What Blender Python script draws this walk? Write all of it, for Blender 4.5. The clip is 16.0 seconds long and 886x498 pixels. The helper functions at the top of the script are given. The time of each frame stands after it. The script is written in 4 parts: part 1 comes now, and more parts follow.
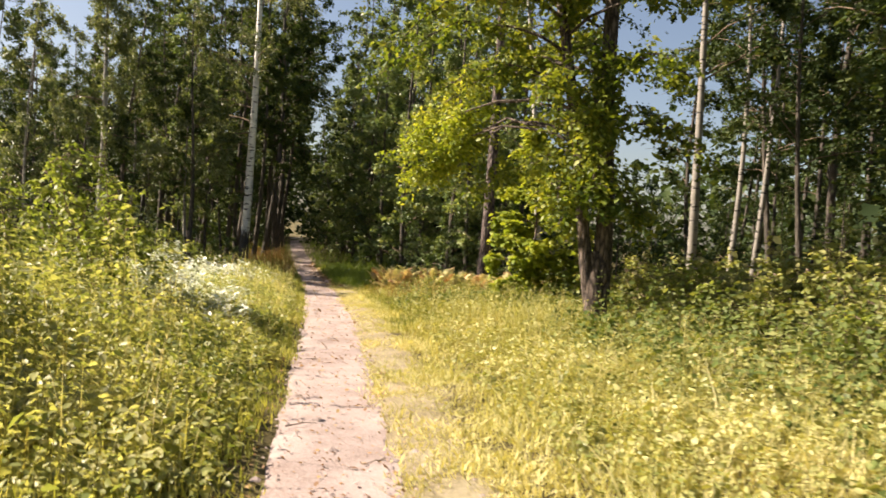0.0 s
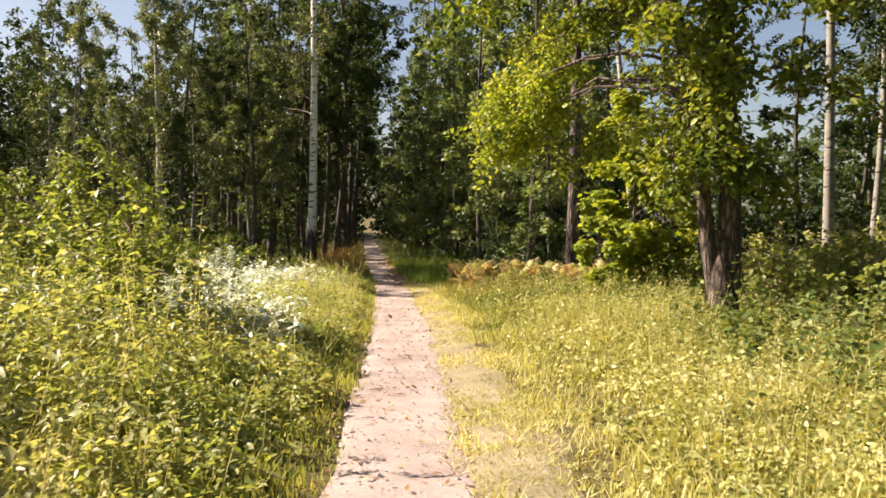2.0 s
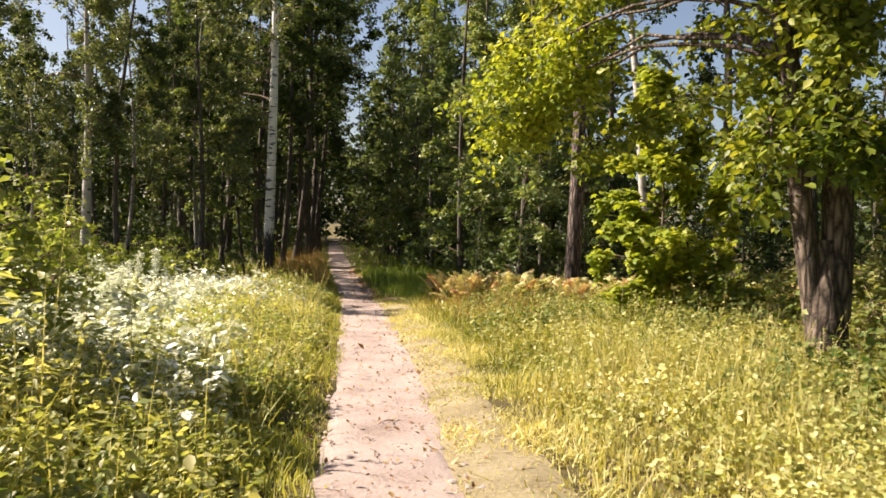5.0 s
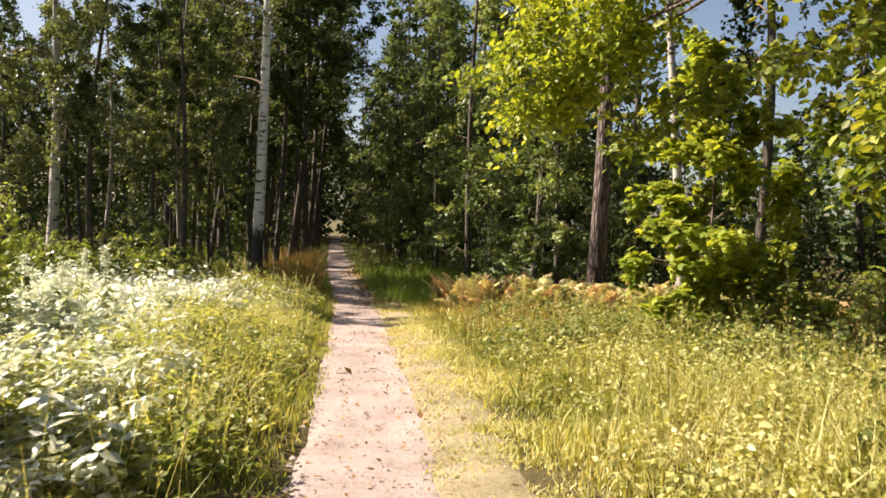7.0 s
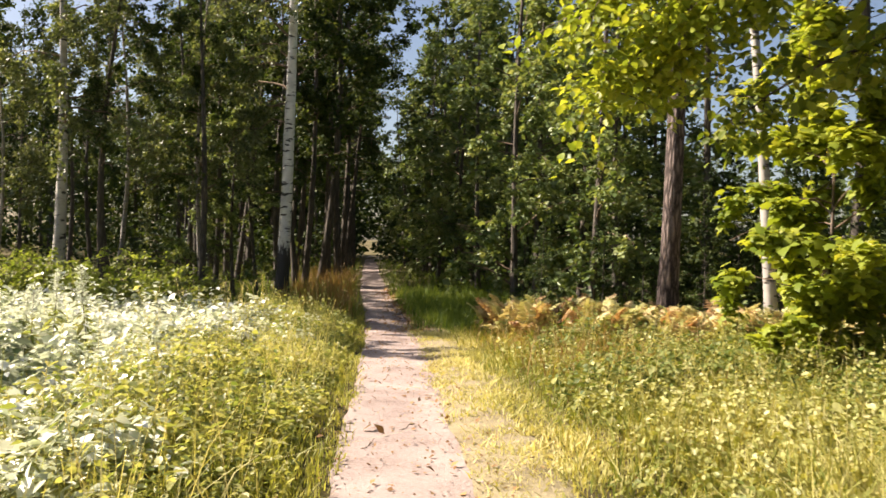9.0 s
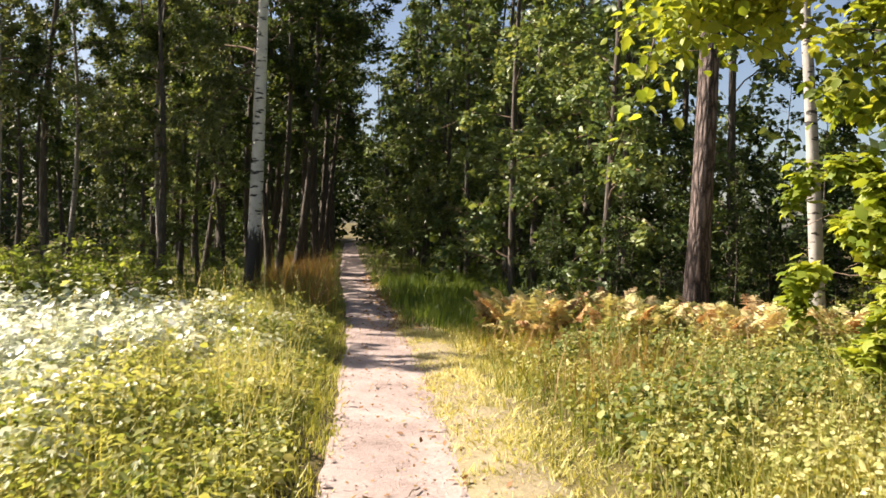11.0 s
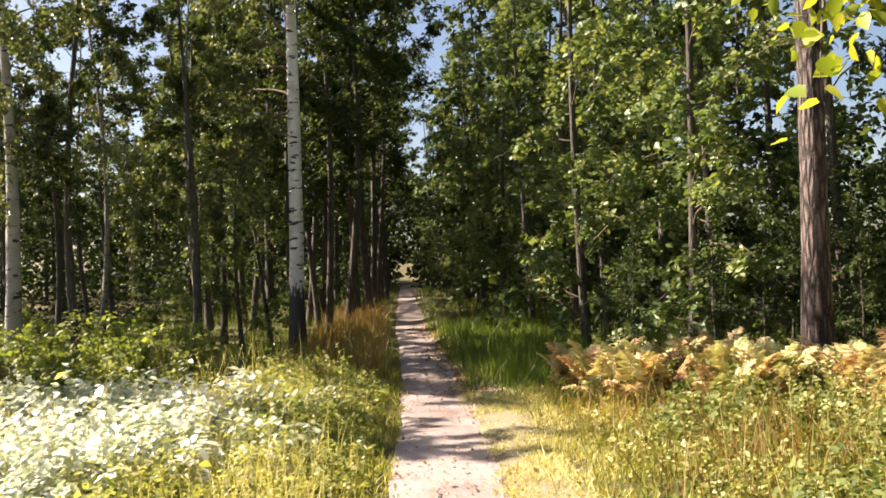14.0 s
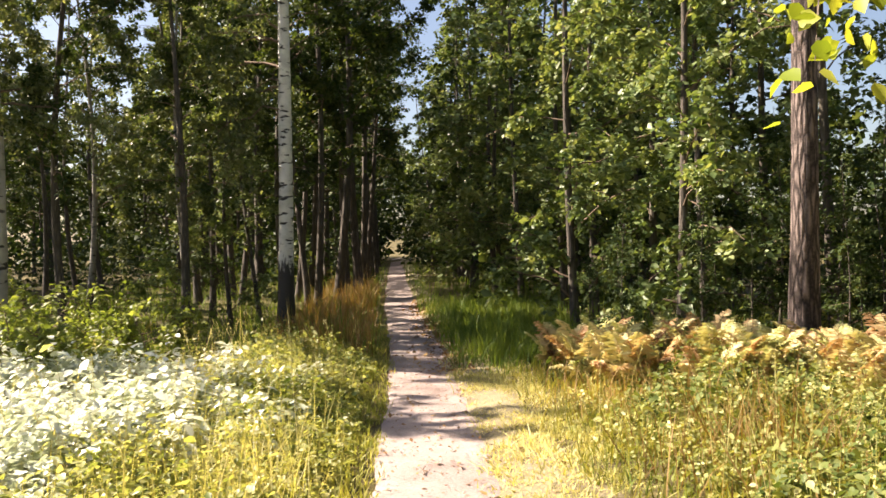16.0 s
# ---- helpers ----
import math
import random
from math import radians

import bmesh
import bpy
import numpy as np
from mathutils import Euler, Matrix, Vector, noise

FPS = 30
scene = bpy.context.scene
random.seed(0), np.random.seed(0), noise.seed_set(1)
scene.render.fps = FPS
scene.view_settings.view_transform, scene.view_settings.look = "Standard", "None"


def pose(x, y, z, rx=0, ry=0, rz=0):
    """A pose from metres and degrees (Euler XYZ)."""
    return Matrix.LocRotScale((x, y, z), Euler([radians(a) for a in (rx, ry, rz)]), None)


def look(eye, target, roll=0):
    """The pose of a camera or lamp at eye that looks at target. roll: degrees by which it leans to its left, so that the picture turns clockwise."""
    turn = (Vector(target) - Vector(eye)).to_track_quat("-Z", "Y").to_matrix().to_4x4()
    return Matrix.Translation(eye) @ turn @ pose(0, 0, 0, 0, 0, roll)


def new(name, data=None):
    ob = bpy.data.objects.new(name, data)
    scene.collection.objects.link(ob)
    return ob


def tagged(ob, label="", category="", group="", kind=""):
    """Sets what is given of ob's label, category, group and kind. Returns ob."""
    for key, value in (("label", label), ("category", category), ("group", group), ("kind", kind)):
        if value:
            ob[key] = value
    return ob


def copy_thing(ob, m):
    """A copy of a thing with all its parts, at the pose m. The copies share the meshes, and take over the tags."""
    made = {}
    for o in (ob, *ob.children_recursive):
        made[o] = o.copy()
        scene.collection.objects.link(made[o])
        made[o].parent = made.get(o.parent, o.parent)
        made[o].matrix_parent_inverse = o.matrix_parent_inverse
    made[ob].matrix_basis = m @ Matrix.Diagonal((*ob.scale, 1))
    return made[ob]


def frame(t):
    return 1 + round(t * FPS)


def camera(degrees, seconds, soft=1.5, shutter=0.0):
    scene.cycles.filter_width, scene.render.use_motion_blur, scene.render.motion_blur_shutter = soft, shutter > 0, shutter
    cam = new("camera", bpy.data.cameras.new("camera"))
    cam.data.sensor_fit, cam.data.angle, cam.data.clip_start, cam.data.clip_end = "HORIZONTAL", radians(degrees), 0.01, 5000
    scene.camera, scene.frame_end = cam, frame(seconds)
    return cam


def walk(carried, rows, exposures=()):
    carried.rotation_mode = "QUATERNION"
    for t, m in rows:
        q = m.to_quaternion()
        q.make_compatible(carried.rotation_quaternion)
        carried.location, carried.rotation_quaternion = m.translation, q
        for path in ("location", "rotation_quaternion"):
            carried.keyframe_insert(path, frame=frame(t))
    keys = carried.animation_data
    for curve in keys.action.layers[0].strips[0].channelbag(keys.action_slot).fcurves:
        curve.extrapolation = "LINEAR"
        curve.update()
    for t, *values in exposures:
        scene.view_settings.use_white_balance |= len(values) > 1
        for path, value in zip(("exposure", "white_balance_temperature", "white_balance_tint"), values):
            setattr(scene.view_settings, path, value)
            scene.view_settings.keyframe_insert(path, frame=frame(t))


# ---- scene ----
cam = camera(59.3, 16.0, soft=1.6, shutter=0.35)
METRES, EYE, TILT, LEAN, TURN = 14.0, 1.55, 0.0, 0.0, 0.0
ROWS = [
    (0.0, 0.0, 0.0, 0.0, 0.09, -1.36, -3.86),
    (0.5, -0.0114, 0.0416, -0.0015, 2.33, -0.49, -1.81),
    (1.0, -0.0077, 0.0812, 0.0001, 3.71, -1.38, -2.51),
    (1.5, -0.0173, 0.1207, 0.0002, 0.72, -0.76, -2.71),
    (2.0, -0.0133, 0.1629, -0.0025, 5.56, -2.31, -0.48),
    (2.5, -0.0135, 0.1983, -0.0028, 3.54, -0.5, -3.13),
    (3.0, -0.0306, 0.2383, -0.0033, 0.89, -2.68, -3.49),
    (5.5, -0.0658, 0.4353, -0.0116, 3.41, -1.56, -1.62),
    (6.0, -0.0724, 0.4739, -0.0115, 4.2, -2.99, -2.87),
    (6.5, -0.0704, 0.5083, -0.0104, 7.93, -2.72, -2.39),
    (7.0, -0.0722, 0.5476, -0.0132, 3.32, -1.8, -2.25),
    (7.5, -0.0752, 0.5865, -0.0145, 7.15, -0.5, -2.5),
    (8.0, -0.0811, 0.6212, -0.0148, 9.16, -3.23, -3.25),
    (8.5, -0.0916, 0.6592, -0.0155, 2.73, -1.73, -3.15),
    (9.0, -0.0956, 0.6947, -0.0191, 5.91, -0.51, -1.82),
    (9.5, -0.1015, 0.7306, -0.017, 7.78, -4.69, -3.23),
    (12.0, -0.1364, 0.903, -0.0178, 2.58, -0.12, -1.19),
    (12.5, -0.1377, 0.9335, -0.0125, 4.78, -1.1, -1.26),
    (13.0, -0.1475, 0.9546, -0.0088, 5.02, 1.3, 0.19),
    (13.5, -0.1438, 0.9607, -0.0053, 7.7, 2.28, 2.76),
    (14.0, -0.1423, 0.9627, -0.0064, 8.5, 0.91, 2.17),
    (14.5, -0.1417, 0.9645, -0.0056, 8.51, -0.68, 1.45),
    (15.0, -0.1416, 0.9649, -0.0058, 8.24, -0.91, 1.32),
    (15.5, -0.1423, 0.9649, -0.0054, 7.76, -0.9, 1.19),
    (16.0, -0.1418, 0.9653, -0.0057, 7.81, -0.79, 1.24),
]
walk(cam, [(t, pose(0, 0, EYE, TILT, LEAN, TURN) @ pose(METRES * x, METRES * y, METRES * z, 90 + pitch, roll, yaw)) for t, x, y, z, yaw, pitch, roll in ROWS],
     exposures=[(0.0, 1.5, 6900, 17), (9.0, 1.55, 6750, 17), (12.5, 1.68, 6550, 17), (16.0, 1.9, 6850, 18)])

# ---- light ----
SUN_EL, SUN_AZ = radians(38), radians(-82)
world = bpy.data.worlds.new("sky")
scene.world = world
world.use_nodes = True
wn = world.node_tree
sky = wn.nodes.new("ShaderNodeTexSky")
sky.sky_type, sky.sun_disc, sky.sun_elevation, sky.sun_rotation = "NISHITA", False, SUN_EL, SUN_AZ
sky.dust_density, sky.ozone_density = 1.6, 0.4
wn.nodes["Background"].inputs["Strength"].default_value = 0.05
wn.links.new(sky.outputs["Color"], wn.nodes["Background"].inputs["Color"])
sun = new("sun", bpy.data.lights.new("sun", "SUN"))
sun.data.energy, sun.data.angle, sun.data.color = 5.0, radians(0.53), (1.0, 0.90, 0.74)
to_sun = Vector((math.sin(SUN_AZ) * math.cos(SUN_EL), math.cos(SUN_AZ) * math.cos(SUN_EL), math.sin(SUN_EL)))
sun.matrix_world = look(to_sun * 60, (0, 0, 0))

rng = np.random.default_rng(7)

# ---- plan: the lie of the land and the path's line ----
PATH_Y = [-30, 0, 4.6, 12, 18, 24.85, 29, 35.2, 50, 75, 120]
PATH_X = [3.0, 0.0, -0.58, -1.68, -2.66, -3.95, -4.8, -6.25, -9.3, -14.3, -23.3]


def gz(y):
    """Height of the ground: a gentle fall, level from about y = 26 on."""
    y = np.asarray(y, float)
    far = -0.48 - 0.04 * (1 - np.exp(-np.maximum(y - 24, 0) / 2.0))
    return np.where(y < 0, 0.0, np.where(y < 24, -0.02 * y, far))


def centre(y):
    y = np.asarray(y, float)
    return sum(np.interp(y + o, PATH_Y, PATH_X) for o in (-2.0, -1.0, 0.0, 1.0, 2.0)) / 5


# smooth value noise for zone edges
GRID = np.random.default_rng(3).random((64, 64))


def vnoise(x, y, size):
    u, v = np.asarray(x, float) / size + 100.3, np.asarray(y, float) / size + 57.7
    i, j = np.floor(u).astype(int), np.floor(v).astype(int)
    a, b = u - i, v - j
    a, b = a * a * (3 - 2 * a), b * b * (3 - 2 * b)
    g = lambda p, q: GRID[p % 64, q % 64]
    return (g(i, j) * (1 - a) + g(i + 1, j) * a) * (1 - b) + (g(i, j + 1) * (1 - a) + g(i + 1, j + 1) * a) * b


def relief(x, y):
    """Small unevenness of the soil."""
    d = np.abs(x - centre(y))
    near = np.clip((d - 0.3) / 0.7, 0, 1)
    return 0.10 * near * (vnoise(x, y, 1.7) - 0.3) + 0.05 * near + 0.015 * (vnoise(x, y, 0.45) - 0.5)


def soil(x, y):
    return gz(y) + relief(x, y)


# ---- materials ----
def material(name):
    m = bpy.data.materials.new(name)
    m.use_nodes = True
    m.node_tree.nodes.remove(m.node_tree.nodes["Principled BSDF"])
    return m, m.node_tree.nodes, m.node_tree.links, m.node_tree.nodes["Material Output"]


def ramp(nodes, stops):
    r = nodes.new("ShaderNodeValToRGB")
    while len(r.color_ramp.elements) < len(stops):
        r.color_ramp.elements.new(0.5)
    for e, (p, c) in zip(r.color_ramp.elements, stops):
        e.position, e.color = p, (*c, 1)
    return r


def tex_noise(nodes, links, scale, detail=4, source=None, rough=0.6):
    n = nodes.new("ShaderNodeTexNoise")
    n.inputs["Scale"].default_value, n.inputs["Detail"].default_value = scale, detail
    n.inputs["Roughness"].default_value = rough
    if source:
        links.new(source, n.inputs["Vector"])
    return n


def leaf_material(name, stops, through_light=0.4, rough=0.5, spec=0.4, warm=(1.25, 1.15, 0.5), by_object=False):
    """Leaf or blade: island-wise colour, patchy at a larger scale, part of the light passes through."""
    m, nodes, links, out = material(name)
    geo = nodes.new("ShaderNodeNewGeometry")
    co = nodes.new("ShaderNodeTexCoord")
    patch = tex_noise(nodes, links, 0.6, 3, co.outputs["Object"])
    add = nodes.new("ShaderNodeMath")
    add.operation = "MULTIPLY_ADD"
    info = nodes.new("ShaderNodeObjectInfo")
    links.new(info.outputs["Random"] if by_object else geo.outputs["Random Per Island"], add.inputs[0])
    add.inputs[1].default_value = 0.55
    sub = nodes.new("ShaderNodeMath")
    sub.operation = "MULTIPLY_ADD"
    links.new(patch.outputs["Fac"], sub.inputs[0])
    sub.inputs[1].default_value, sub.inputs[2].default_value = 1.2, -0.38
    links.new(sub.outputs[0], add.inputs[2])
    r = ramp(nodes, stops)
    links.new(add.outputs[0], r.inputs[0])
    p = nodes.new("ShaderNodeBsdfPrincipled")
    p.inputs["Roughness"].default_value, p.inputs["Specular IOR Level"].default_value = rough, spec
    links.new(r.outputs[0], p.inputs["Base Color"])
    t = nodes.new("ShaderNodeBsdfTranslucent")
    w = nodes.new("ShaderNodeMix")
    w.data_type, w.blend_type = "RGBA", "MULTIPLY"
    w.inputs["Factor"].default_value = 1
    w.inputs["B"].default_value = (*warm, 1)
    links.new(r.outputs[0], w.inputs["A"])
    links.new(w.outputs["Result"], t.inputs["Color"])
    mix = nodes.new("ShaderNodeMixShader")
    mix.inputs[0].default_value = through_light
    links.new(p.outputs[0], mix.inputs[1])
    links.new(t.outputs[0], mix.inputs[2])
    links.new(mix.outputs[0], out.inputs["Surface"])
    return m


def bark_material(name, stops, scale=(14, 14, 2.2), depth=0.6, rough=0.9):
    """Furrowed bark: plates drawn out along the trunk."""
    m, nodes, links, out = material(name)
    co = nodes.new("ShaderNodeTexCoord")
    mp = nodes.new("ShaderNodeMapping")
    mp.inputs["Scale"].default_value = scale
    links.new(co.outputs["Object"], mp.inputs["Vector"])
    vor = nodes.new("ShaderNodeTexVoronoi")
    vor.feature = "DISTANCE_TO_EDGE"
    vor.inputs["Scale"].default_value = 1.0
    warp = tex_noise(nodes, links, 1.5, 4, mp.outputs[0])
    va = nodes.new("ShaderNodeMix")
    va.data_type = "RGBA"
    va.inputs["Factor"].default_value = 0.3
    links.new(mp.outputs[0], va.inputs["A"])
    links.new(warp.outputs["Color"], va.inputs["B"])
    links.new(va.outputs["Result"], vor.inputs["Vector"])
    fine = tex_noise(nodes, links, 30, 5, co.outputs["Object"])
    big = tex_noise(nodes, links, 1.1, 3, co.outputs["Object"])
    h = nodes.new("ShaderNodeMath")
    h.operation = "MULTIPLY_ADD"
    links.new(fine.outputs["Fac"], h.inputs[0])
    h.inputs[1].default_value = 0.35
    links.new(vor.outputs["Distance"], h.inputs[2])
    h2 = nodes.new("ShaderNodeMath")
    h2.operation = "MULTIPLY_ADD"
    links.new(big.outputs["Fac"], h2.inputs[0])
    h2.inputs[1].default_value = 0.25
    links.new(h.outputs[0], h2.inputs[2])
    r = ramp(nodes, stops)
    links.new(h2.outputs[0], r.inputs[0])
    b = nodes.new("ShaderNodeBump")
    b.inputs["Strength"].default_value, b.inputs["Distance"].default_value = depth, 0.05
    links.new(h.outputs[0], b.inputs["Height"])
    p = nodes.new("ShaderNodeBsdfPrincipled")
    p.inputs["Roughness"].default_value = rough
    links.new(r.outputs[0], p.inputs["Base Color"])
    links.new(b.outputs[0], p.inputs["Normal"])
    links.new(p.outputs[0], out.inputs["Surface"])
    return m


def birch_material(name, white=(0.72, 0.70, 0.66), dark_to=1.5):
    """White bark with dark cross bars, and a black furrowed foot."""
    m, nodes, links, out = material(name)
    co = nodes.new("ShaderNodeTexCoord")
    mp = nodes.new("ShaderNodeMapping")
    mp.inputs["Scale"].default_value = (3.2, 3.2, 10)
    links.new(co.outputs["Object"], mp.inputs["Vector"])
    bars = tex_noise(nodes, links, 1.3, 3, mp.outputs[0], 0.5)
    rb = ramp(nodes, [(0.0, (0, 0, 0)), (0.575, (0, 0, 0)), (0.63, (1, 1, 1))])
    links.new(bars.outputs["Fac"], rb.inputs[0])
    grey = tex_noise(nodes, links, 5, 4, co.outputs["Object"])
    rg = ramp(nodes, [(0.3, tuple(c * 0.7 for c in white)), (0.6, white)])
    links.new(grey.outputs["Fac"], rg.inputs[0])
    sep = nodes.new("ShaderNodeSeparateXYZ")
    links.new(co.outputs["Object"], sep.inputs[0])
    foot = nodes.new("ShaderNodeMapRange")
    foot.inputs["From Min"].default_value, foot.inputs["From Max"].default_value = dark_to + 0.6, dark_to - 1.0
    links.new(sep.outputs["Z"], foot.inputs["Value"])
    mp2 = nodes.new("ShaderNodeMapping")
    mp2.inputs["Scale"].default_value = (9, 9, 2.5)
    links.new(co.outputs["Object"], mp2.inputs["Vector"])
    crack = tex_noise(nodes, links, 1.2, 4, mp2.outputs[0])
    su = nodes.new("ShaderNodeMath")
    su.operation = "ADD"
    links.new(foot.outputs[0], su.inputs[0])
    links.new(crack.outputs["Fac"], su.inputs[1])
    rf = ramp(nodes, [(0.0, (0, 0, 0)), (0.86, (0, 0, 0)), (0.98, (1, 1, 1))])
    links.new(su.outputs[0], rf.inputs[0])
    mx = nodes.new("ShaderNodeMath")
    mx.operation = "MAXIMUM"
    links.new(rb.outputs[0], mx.inputs[0])
    links.new(rf.outputs[0], mx.inputs[1])
    col = nodes.new("ShaderNodeMix")
    col.data_type = "RGBA"
    links.new(mx.outputs[0], col.inputs["Factor"])
    links.new(rg.outputs[0], col.inputs["A"])
    col.inputs["B"].default_value = (0.035, 0.03, 0.027, 1)
    b = nodes.new("ShaderNodeBump")
    b.inputs["Strength"].default_value, b.inputs["Distance"].default_value = 0.5, 0.02
    b.invert = True
    links.new(mx.outputs[0], b.inputs["Height"])
    p = nodes.new("ShaderNodeBsdfPrincipled")
    p.inputs["Roughness"].default_value = 0.7
    links.new(col.outputs["Result"], p.inputs["Base Color"])
    links.new(b.outputs[0], p.inputs["Normal"])
    links.new(p.outputs[0], out.inputs["Surface"])
    return m


def soil_material(name, stops, scale, fine, bump):
    m, nodes, links, out = material(name)
    co = nodes.new("ShaderNodeTexCoord")
    a = tex_noise(nodes, links, scale, 5, co.outputs["Object"])
    f = tex_noise(nodes, links, fine, 6, co.outputs["Object"], 0.7)
    mix = nodes.new("ShaderNodeMath")
    mix.operation = "MULTIPLY_ADD"
    links.new(f.outputs["Fac"], mix.inputs[0])
    mix.inputs[1].default_value = 0.8
    sc = nodes.new("ShaderNodeMath")
    sc.operation = "MULTIPLY_ADD"
    links.new(a.outputs["Fac"], sc.inputs[0])
    sc.inputs[1].default_value, sc.inputs[2].default_value = 0.9, -0.35
    links.new(sc.outputs[0], mix.inputs[2])
    r = ramp(nodes, stops)
    links.new(mix.outputs[0], r.inputs[0])
    b = nodes.new("ShaderNodeBump")
    b.inputs["Strength"].default_value, b.inputs["Distance"].default_value = bump, 0.02
    links.new(f.outputs["Fac"], b.inputs["Height"])
    p = nodes.new("ShaderNodeBsdfPrincipled")
    p.inputs["Roughness"].default_value = 0.95
    p.inputs["Specular IOR Level"].default_value = 0.2
    links.new(r.outputs[0], p.inputs["Base Color"])
    links.new(b.outputs[0], p.inputs["Normal"])
    links.new(p.outputs[0], out.inputs["Surface"])
    return m


M_SOIL = soil_material("forest_soil", [(0.25, (0.05, 0.04, 0.02)), (0.5, (0.11, 0.09, 0.035)), (0.8, (0.20, 0.17, 0.07))], 0.8, 22, 0.8)
M_DIRT = soil_material("path_dirt", [(0.2, (0.17, 0.12, 0.10)), (0.45, (0.325, 0.262, 0.24)), (0.75, (0.445, 0.37, 0.345))], 1.4, 40, 0.6)
M_VERGE = soil_material("sandy_verge", [(0.2, (0.12, 0.095, 0.055)), (0.45, (0.25, 0.21, 0.125)), (0.75, (0.37, 0.32, 0.21))], 1.7, 30, 0.8)
M_BIRCH = birch_material("birch_bark")
M_BIRCH2 = birch_material("young_birch_bark", (0.38, 0.36, 0.33), 0.6)
# birch bark darkened to stand in for partial shade on the trunks
M_BIRCH3 = birch_material("dimmed_birch_bark", (0.25, 0.23, 0.20), 1.2)
M_PINE = bark_material("pine_bark", [(0.30, (0.016, 0.011, 0.01)), (0.42, (0.07, 0.05, 0.044)), (0.65, (0.20, 0.155, 0.14))], (22, 22, 4), 1.0)
M_BARK = bark_material("grey_brown_bark", [(0.30, (0.02, 0.014, 0.011)), (0.42, (0.075, 0.055, 0.042)), (0.65, (0.18, 0.14, 0.115))], (20, 20, 4), 0.8)
M_DARKBARK = bark_material("dark_bark", [(0.15, (0.03, 0.025, 0.02)), (0.5, (0.09, 0.075, 0.06)), (0.9, (0.17, 0.15, 0.12))], (18, 18, 3), 0.7)
M_TWIG = soil_material("twig_wood", [(0.3, (0.10, 0.07, 0.05)), (0.7, (0.24, 0.18, 0.13))], 5, 60, 0.4)
M_LEAF_BIRCH = leaf_material("birch_leaf", [(0.1, (0.032, 0.058, 0.016)), (0.5, (0.055, 0.085, 0.024)), (0.9, (0.13, 0.15, 0.055))], 0.36, 0.6, 0.22)
M_LEAF_DARK = leaf_material("alder_leaf", [(0.1, (0.024, 0.045, 0.014)), (0.5, (0.042, 0.07, 0.021)), (0.95, (0.11, 0.135, 0.048))], 0.3, 0.6, 0.2)
M_LEAF_SILVER = leaf_material("silvery_birch_leaf", [(0.1, (0.06, 0.09, 0.03)), (0.5, (0.13, 0.165, 0.07)), (0.9, (0.28, 0.31, 0.16))], 0.38, 0.45, 0.45)
M_LEAF_ELM = leaf_material("elm_leaf", [(0.1, (0.065, 0.115, 0.02)), (0.5, (0.165, 0.215, 0.032)), (0.9, (0.36, 0.37, 0.065))], 0.45)
M_LEAF_ASPEN = leaf_material("aspen_leaf", [(0.1, (0.065, 0.115, 0.035)), (0.5, (0.165, 0.23, 0.085)), (0.95, (0.37, 0.41, 0.19))], 0.35, 0.45, 0.45)
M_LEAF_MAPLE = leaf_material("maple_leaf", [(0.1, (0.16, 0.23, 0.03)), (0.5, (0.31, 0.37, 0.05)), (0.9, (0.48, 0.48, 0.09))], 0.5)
M_LEAF_BUSH = leaf_material("sapling_leaf", [(0.1, (0.11, 0.15, 0.03)), (0.5, (0.23, 0.27, 0.06)), (0.95, (0.38, 0.38, 0.12))], 0.48, warm=(1.1, 1.15, 0.5))
M_LEAF_WEED = leaf_material("weed_leaf", [(0.1, (0.11, 0.165, 0.035)), (0.5, (0.30, 0.32, 0.10)), (0.95, (0.54, 0.51, 0.24))], 0.48, 0.45, 0.4, (1.2, 1.15, 0.6))
# near-white stops paint sun glare on nettles; also the pale fireweed fluff
M_LEAF_PALE_GLARE = leaf_material("pale_glare_leaf", [(0.05, (0.26, 0.32, 0.13)), (0.35, (0.60, 0.64, 0.49)), (0.7, (0.85, 0.86, 0.79))], 0.22, 0.4, 0.6, (1.0, 1.0, 0.8))
M_LEAF_BRAMBLE = leaf_material("bramble_leaf", [(0.1, (0.05, 0.09, 0.02)), (0.5, (0.13, 0.17, 0.045)), (0.95, (0.32, 0.33, 0.12))], 0.35, 0.55, 0.25)
M_LEAF_HERB = leaf_material("herb_leaf", [(0.1, (0.15, 0.185, 0.04)), (0.5, (0.34, 0.345, 0.11)), (0.95, (0.60, 0.57, 0.28))], 0.35, 0.45, 0.4)
M_FERN = leaf_material("autumn_fern", [(0.08, (0.27, 0.14, 0.07)), (0.25, (0.50, 0.31, 0.15)), (0.38, (0.70, 0.60, 0.34)), (0.6, (0.58, 0.56, 0.26)), (0.85, (0.28, 0.34, 0.11))], 0.3, 0.5, 0.4, (1.1, 1.0, 0.6), by_object=True)
M_GRASS_DRY = leaf_material("dry_grass", [(0.05, (0.29, 0.31, 0.09)), (0.4, (0.53, 0.50, 0.19)), (0.9, (0.72, 0.66, 0.38))], 0.35, 0.6, 0.3)
M_GRASS_MIX = leaf_material("meadow_grass", [(0.05, (0.10, 0.16, 0.025)), (0.45, (0.24, 0.25, 0.05)), (0.9, (0.46, 0.39, 0.12))], 0.35, 0.6, 0.3)
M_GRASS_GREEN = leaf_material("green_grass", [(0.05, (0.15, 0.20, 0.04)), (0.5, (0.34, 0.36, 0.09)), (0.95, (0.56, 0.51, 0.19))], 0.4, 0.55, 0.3)
